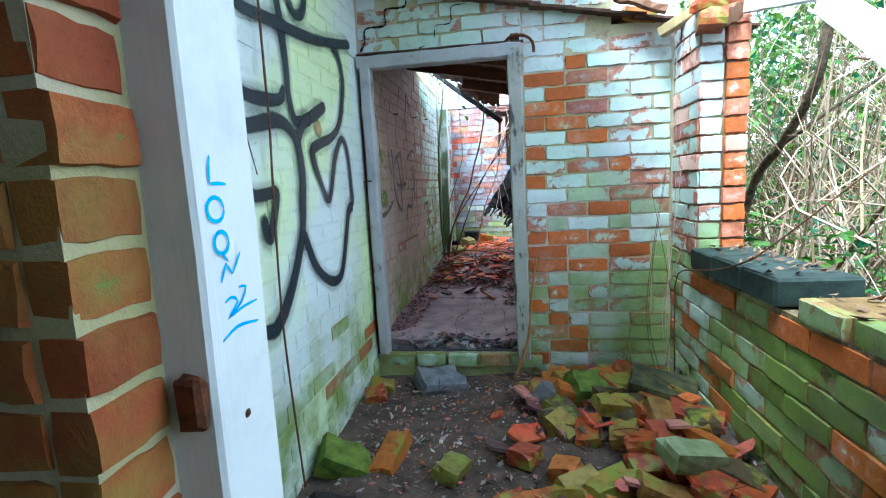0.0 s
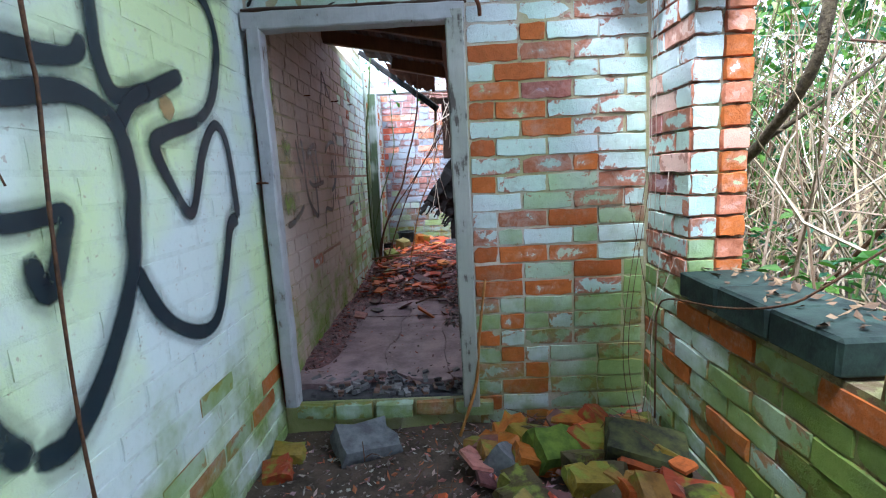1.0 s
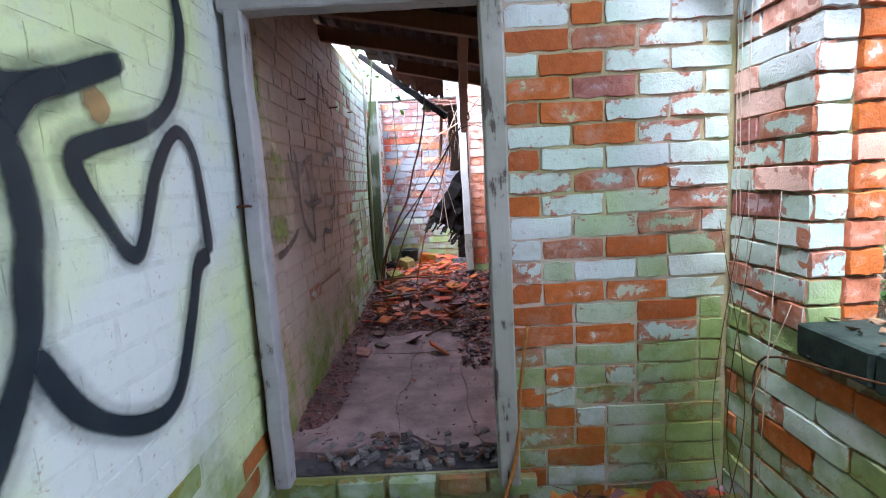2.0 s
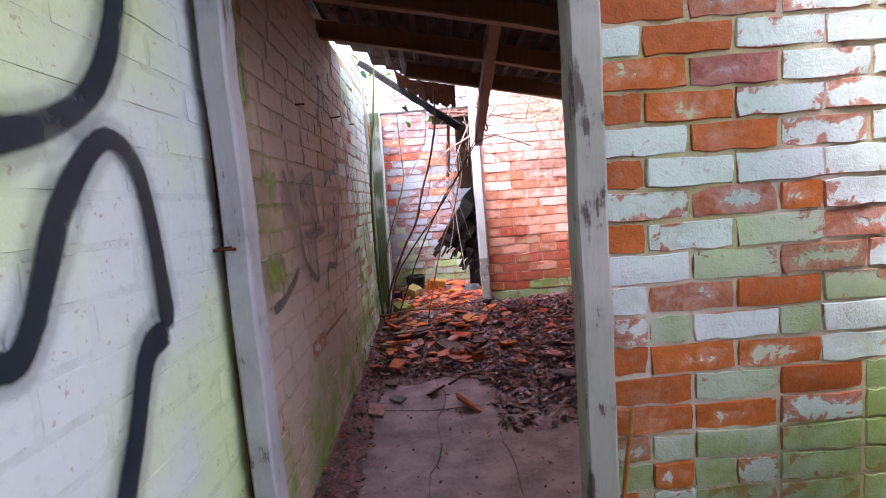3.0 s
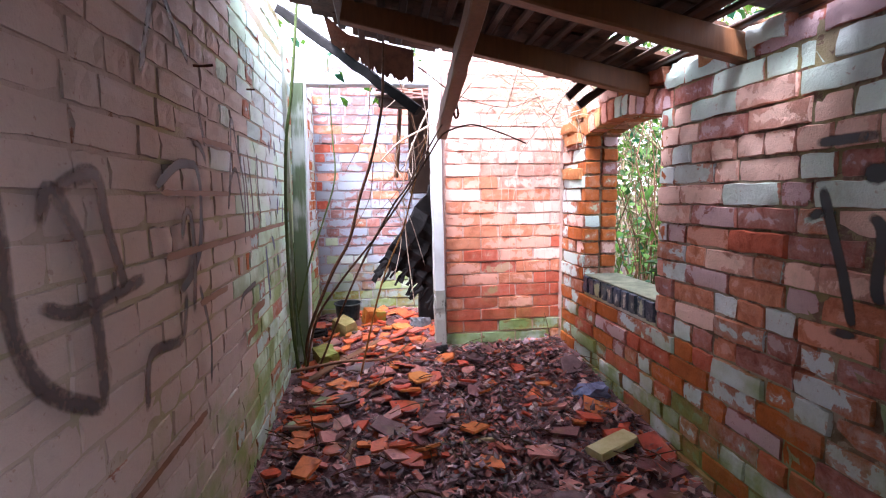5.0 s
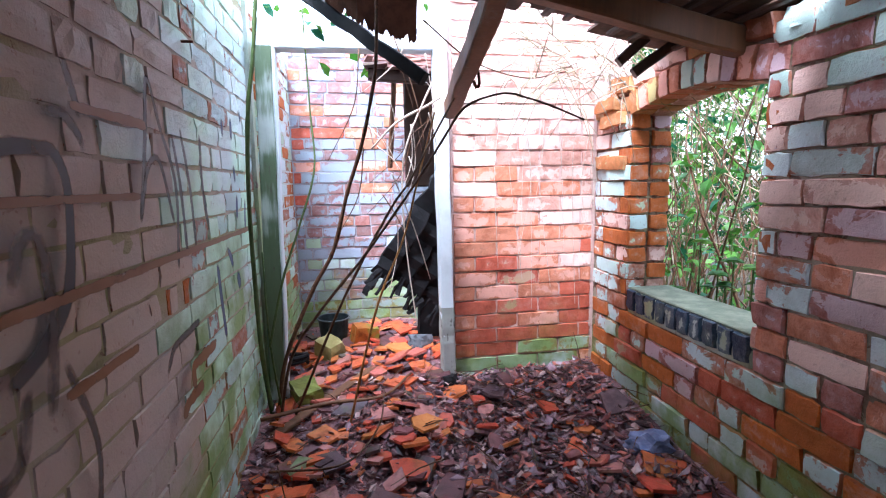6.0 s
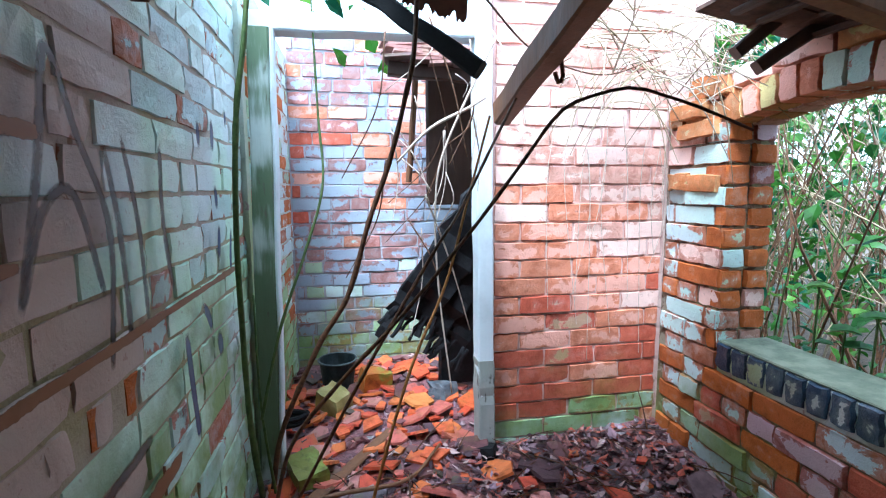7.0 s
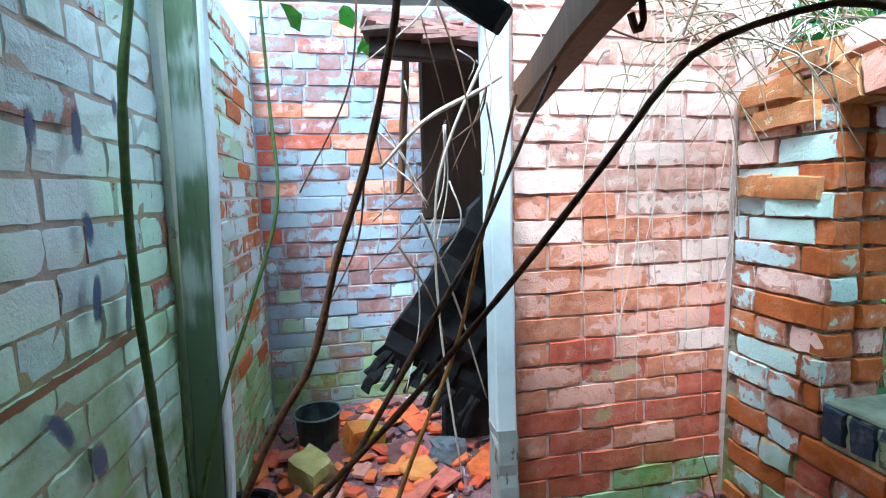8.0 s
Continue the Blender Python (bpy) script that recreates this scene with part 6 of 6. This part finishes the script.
thicket("bramble_thicket", "dense dry tan bramble canes outside the windows", 950, ((1.85, 5.0), (1.5, 6.2), 0.8), (0.7, 2.6), (0.003, 0.009), CANE, 1.6)
thicket("bramble_thicket", "dense dry tan bramble canes behind the ruin", 900, ((2.6, 7.5), (3.0, 13.0), 0.8), (1.2, 4.6), (0.004, 0.012), CANE, 0.9)
thicket("dark_thicket", "dark bare stems standing outside the back window", 150, ((1.75, 3.6), (5.6, 9.0), 0.2), (1.2, 3.2), (0.004, 0.012), BROWNSTEM, 0.35)
thicket("green_shoots", "upright green shoots outside the windows", 110, ((1.7, 3.8), (3.0, 8.6), 0.1), (0.9, 2.8), (0.003, 0.008), GREENSTEM, 0.25)


def foliage(name, label, count, region, size, material, flat=False, clump=5):
    bm = bmesh.new()
    made = 0
    while made < count:
        c = Vector([rng.uniform(*r) for r in region])
        for _ in range(clump):
            add_leaf(bm, c + Vector([rng.gauss(0, 0.09) for _ in range(3)]), rng.uniform(*size), rng, 0.7, flat)
            made += 1
    return solo(name, bm, material, label, "foliage", kind="stuff")


foliage("low_leaves", "low green leaves growing beyond the window sill", 700, ((1.62, 2.3), (2.4, 4.7), (0.1, 0.66)), (0.04, 0.09), LEAF, True)
foliage("low_leaves", "broad green leaves growing beyond the back window", 300, ((1.62, 2.3), (5.6, 7.8), (0.1, 0.85)), (0.05, 0.1), LEAF, True)
foliage("hedge_leaves", "green leaves among the stems outside the back window", 3600, ((1.8, 3.8), (5.2, 9.8), (0.4, 2.8)), (0.045, 0.11), LEAF)
foliage("hedge_leaves", "sparse green leaves among the brambles", 900, ((2.6, 5.5), (1.5, 6.0), (1.2, 3.8)), (0.04, 0.08), PALELEAF)
foliage("far_leaves", "bright green leaves of the undergrowth behind", 5200, ((4.5, 10.0), (0.0, 17.0), (0.3, 5.5)), (0.09, 0.18), PALELEAF)
foliage("deep_hedge", "dark green undergrowth deep behind the back window", 5200, ((3.4, 6.5), (5.0, 13.5), (0.0, 3.6)), (0.1, 0.2), LEAF)
foliage("north_leaves", "green undergrowth behind the far wall", 1500, ((-3.0, 4.0), (8.8, 13.0), (0.2, 3.2)), (0.07, 0.15), LEAF)
tree = thing("crooked_tree", "crooked dark tree trunk leaning outside the window", "tree")
part("trunk", tube([(1.95, 5.1, -0.25), (1.95, 4.71, 0.78), (1.95, 4.38, 1.08), (1.95, 4.14, 1.28), (1.95, 4.03, 1.45), (1.96, 4.02, 1.62), (2.0, 3.95, 1.8), (2.1, 3.9, 2.6), (2.2, 3.9, 3.4)], 0.03, 0.018, 10, 0.06, 0.14), BARK, tree, smooth=True)
part("limb", tube([(1.95, 4.4, 1.07), (2.1, 4.2, 1.25), (2.5, 4.3, 1.5), (3.0, 4.4, 2.0)], 0.012, 0.005, 8, 0.06), BARK, tree, smooth=True)
part("limb", tube([(2.0, 3.95, 1.8), (1.9, 3.7, 2.1), (1.8, 3.3, 2.5)], 0.02, 0.008, 8, 0.06), BARK, tree, smooth=True)
bm = bmesh.new()
for _ in range(260):
    add_leaf(bm, Vector((rng.gauss(2.2, 0.5), rng.gauss(3.8, 0.5), rng.uniform(1.9, 3.4))), rng.uniform(0.04, 0.09), rng)
part("crown", bm, LEAF, tree)
for a, b in (((2.1, 3.6, 0.3), (2.3, 2.2, 1.7)), ((2.2, 4.4, 0.2), (2.0, 3.0, 1.2)), ((2.6, 2.0, 0.4), (2.2, 4.2, 1.5)), ((2.4, 3.0, 0.2), (2.5, 4.0, 2.2))):
    m = Vector(a).lerp(Vector(b), 0.5) + Vector((0, 0, 0.15))
    solo("fallen_branch", tube([a, m, b], 0.011, 0.006, 6, 0.08), BROWNSTEM, "dark bare branch leaning among the brambles", "branch")
# big leaves just beyond the back sill
iv = thing("coltsfoot", "round green leaves on stalks beyond the back window", "plant")
for x, y, z in ((1.6, 6.3, 0.86), (1.62, 6.22, 0.84), (1.66, 6.12, 0.84), (1.63, 6.42, 0.78), (1.62, 6.36, 0.74), (1.7, 6.25, 0.78), (1.6, 6.5, 0.92)):
    bm = bmesh.new()
    v = [bm.verts.new((x + 0.045 * math.cos(a) * rng.uniform(0.8, 1.1), y + 0.05 * math.sin(a) * rng.uniform(0.8, 1.1), z + 0.01 * math.sin(2 * a))) for a in (6.283 * k / 9 for k in range(9))]
    c = bm.verts.new((x, y, z - 0.008))
    for k in range(9):
        bm.faces.new((v[k], v[(k + 1) % 9], c))
    leaf = part("leaf", bm, LEAF, iv)
    part("stalk", tube([(x, y, z - 0.006), (x + 0.02, y + 0.02, 0.45), (x + 0.05, y + 0.03, -0.1)], 0.004, 0.004, 5, 0.1), GREENSTEM, leaf)
# dead tangle on the corner of the broken walls
bm = bmesh.new()
for _ in range(150):
    x, y, z = rng.uniform(0.85, 1.55), rng.uniform(6.65, 7.0), rng.uniform(1.58, 1.95)
    d = Vector((rng.uniform(-1, 1), rng.uniform(-0.6, 0.4), rng.uniform(-0.6, 0.5))).normalized() * rng.uniform(0.15, 0.45)
    p = Vector((x, y, z))
    add_tube(bm, spline([p, p + d * 0.5 + Vector((0, 0, 0.04)), p + d + Vector((0, 0, rng.uniform(-0.12, 0.02)))], 0.06), rng.uniform(0.0018, 0.004), 0.0012, 4)
solo("dead_tangle", bm, CANE, "tangle of pale dead stems on the broken wall corner", "dead stems", kind="stuff")
bm = bmesh.new()
for _ in range(14):
    x = rng.uniform(0.75, 1.32)
    z = rng.uniform(1.4, 1.7)
    add_tube(bm, spline([(x, BACK - 0.02, z), (x + rng.uniform(-0.04, 0.04), BACK - 0.025, z - 0.25), (x + rng.uniform(-0.06, 0.06), BACK - 0.02, z - rng.uniform(0.4, 1.1))], 0.08), 0.0018, 0.0012, 4)
solo("hanging_roots", bm, PALESTEM, "thin dry roots hanging down the pink brick wall", "dead stems", kind="stuff")

# nails and a latch left in the walls
for a, b in (((LEFT - 0.01, 5.55, 1.56), (LEFT + 0.05, 5.56, 1.565)), ((LEFT - 0.01, 4.9, 1.5), (LEFT + 0.03, 4.9, 1.5)), ((LEFT - 0.01, 6.15, 1.62), (LEFT + 0.03, 6.15, 1.62))):
    solo("nail", tube([a, ((a[0] + b[0]) / 2, (a[1] + b[1]) / 2, a[2]), b], 0.004, 0.004, 6), RUST, "rusty nail sticking out of the painted wall", "nail")
latch = thing("latch", "small rusty latch on the door frame", "latch")
part("plate", box((-0.395, FRONT - 0.072, 0.997), (-0.362, FRONT - 0.0675, 1.007), 0.001), BLACK, latch)
part("pin", tube([(-0.4, FRONT - 0.08, 1.0), (-0.38, FRONT - 0.08, 1.002), (-0.35, FRONT - 0.08, 1.0)], 0.004, 0.004, 6), RUST, latch)
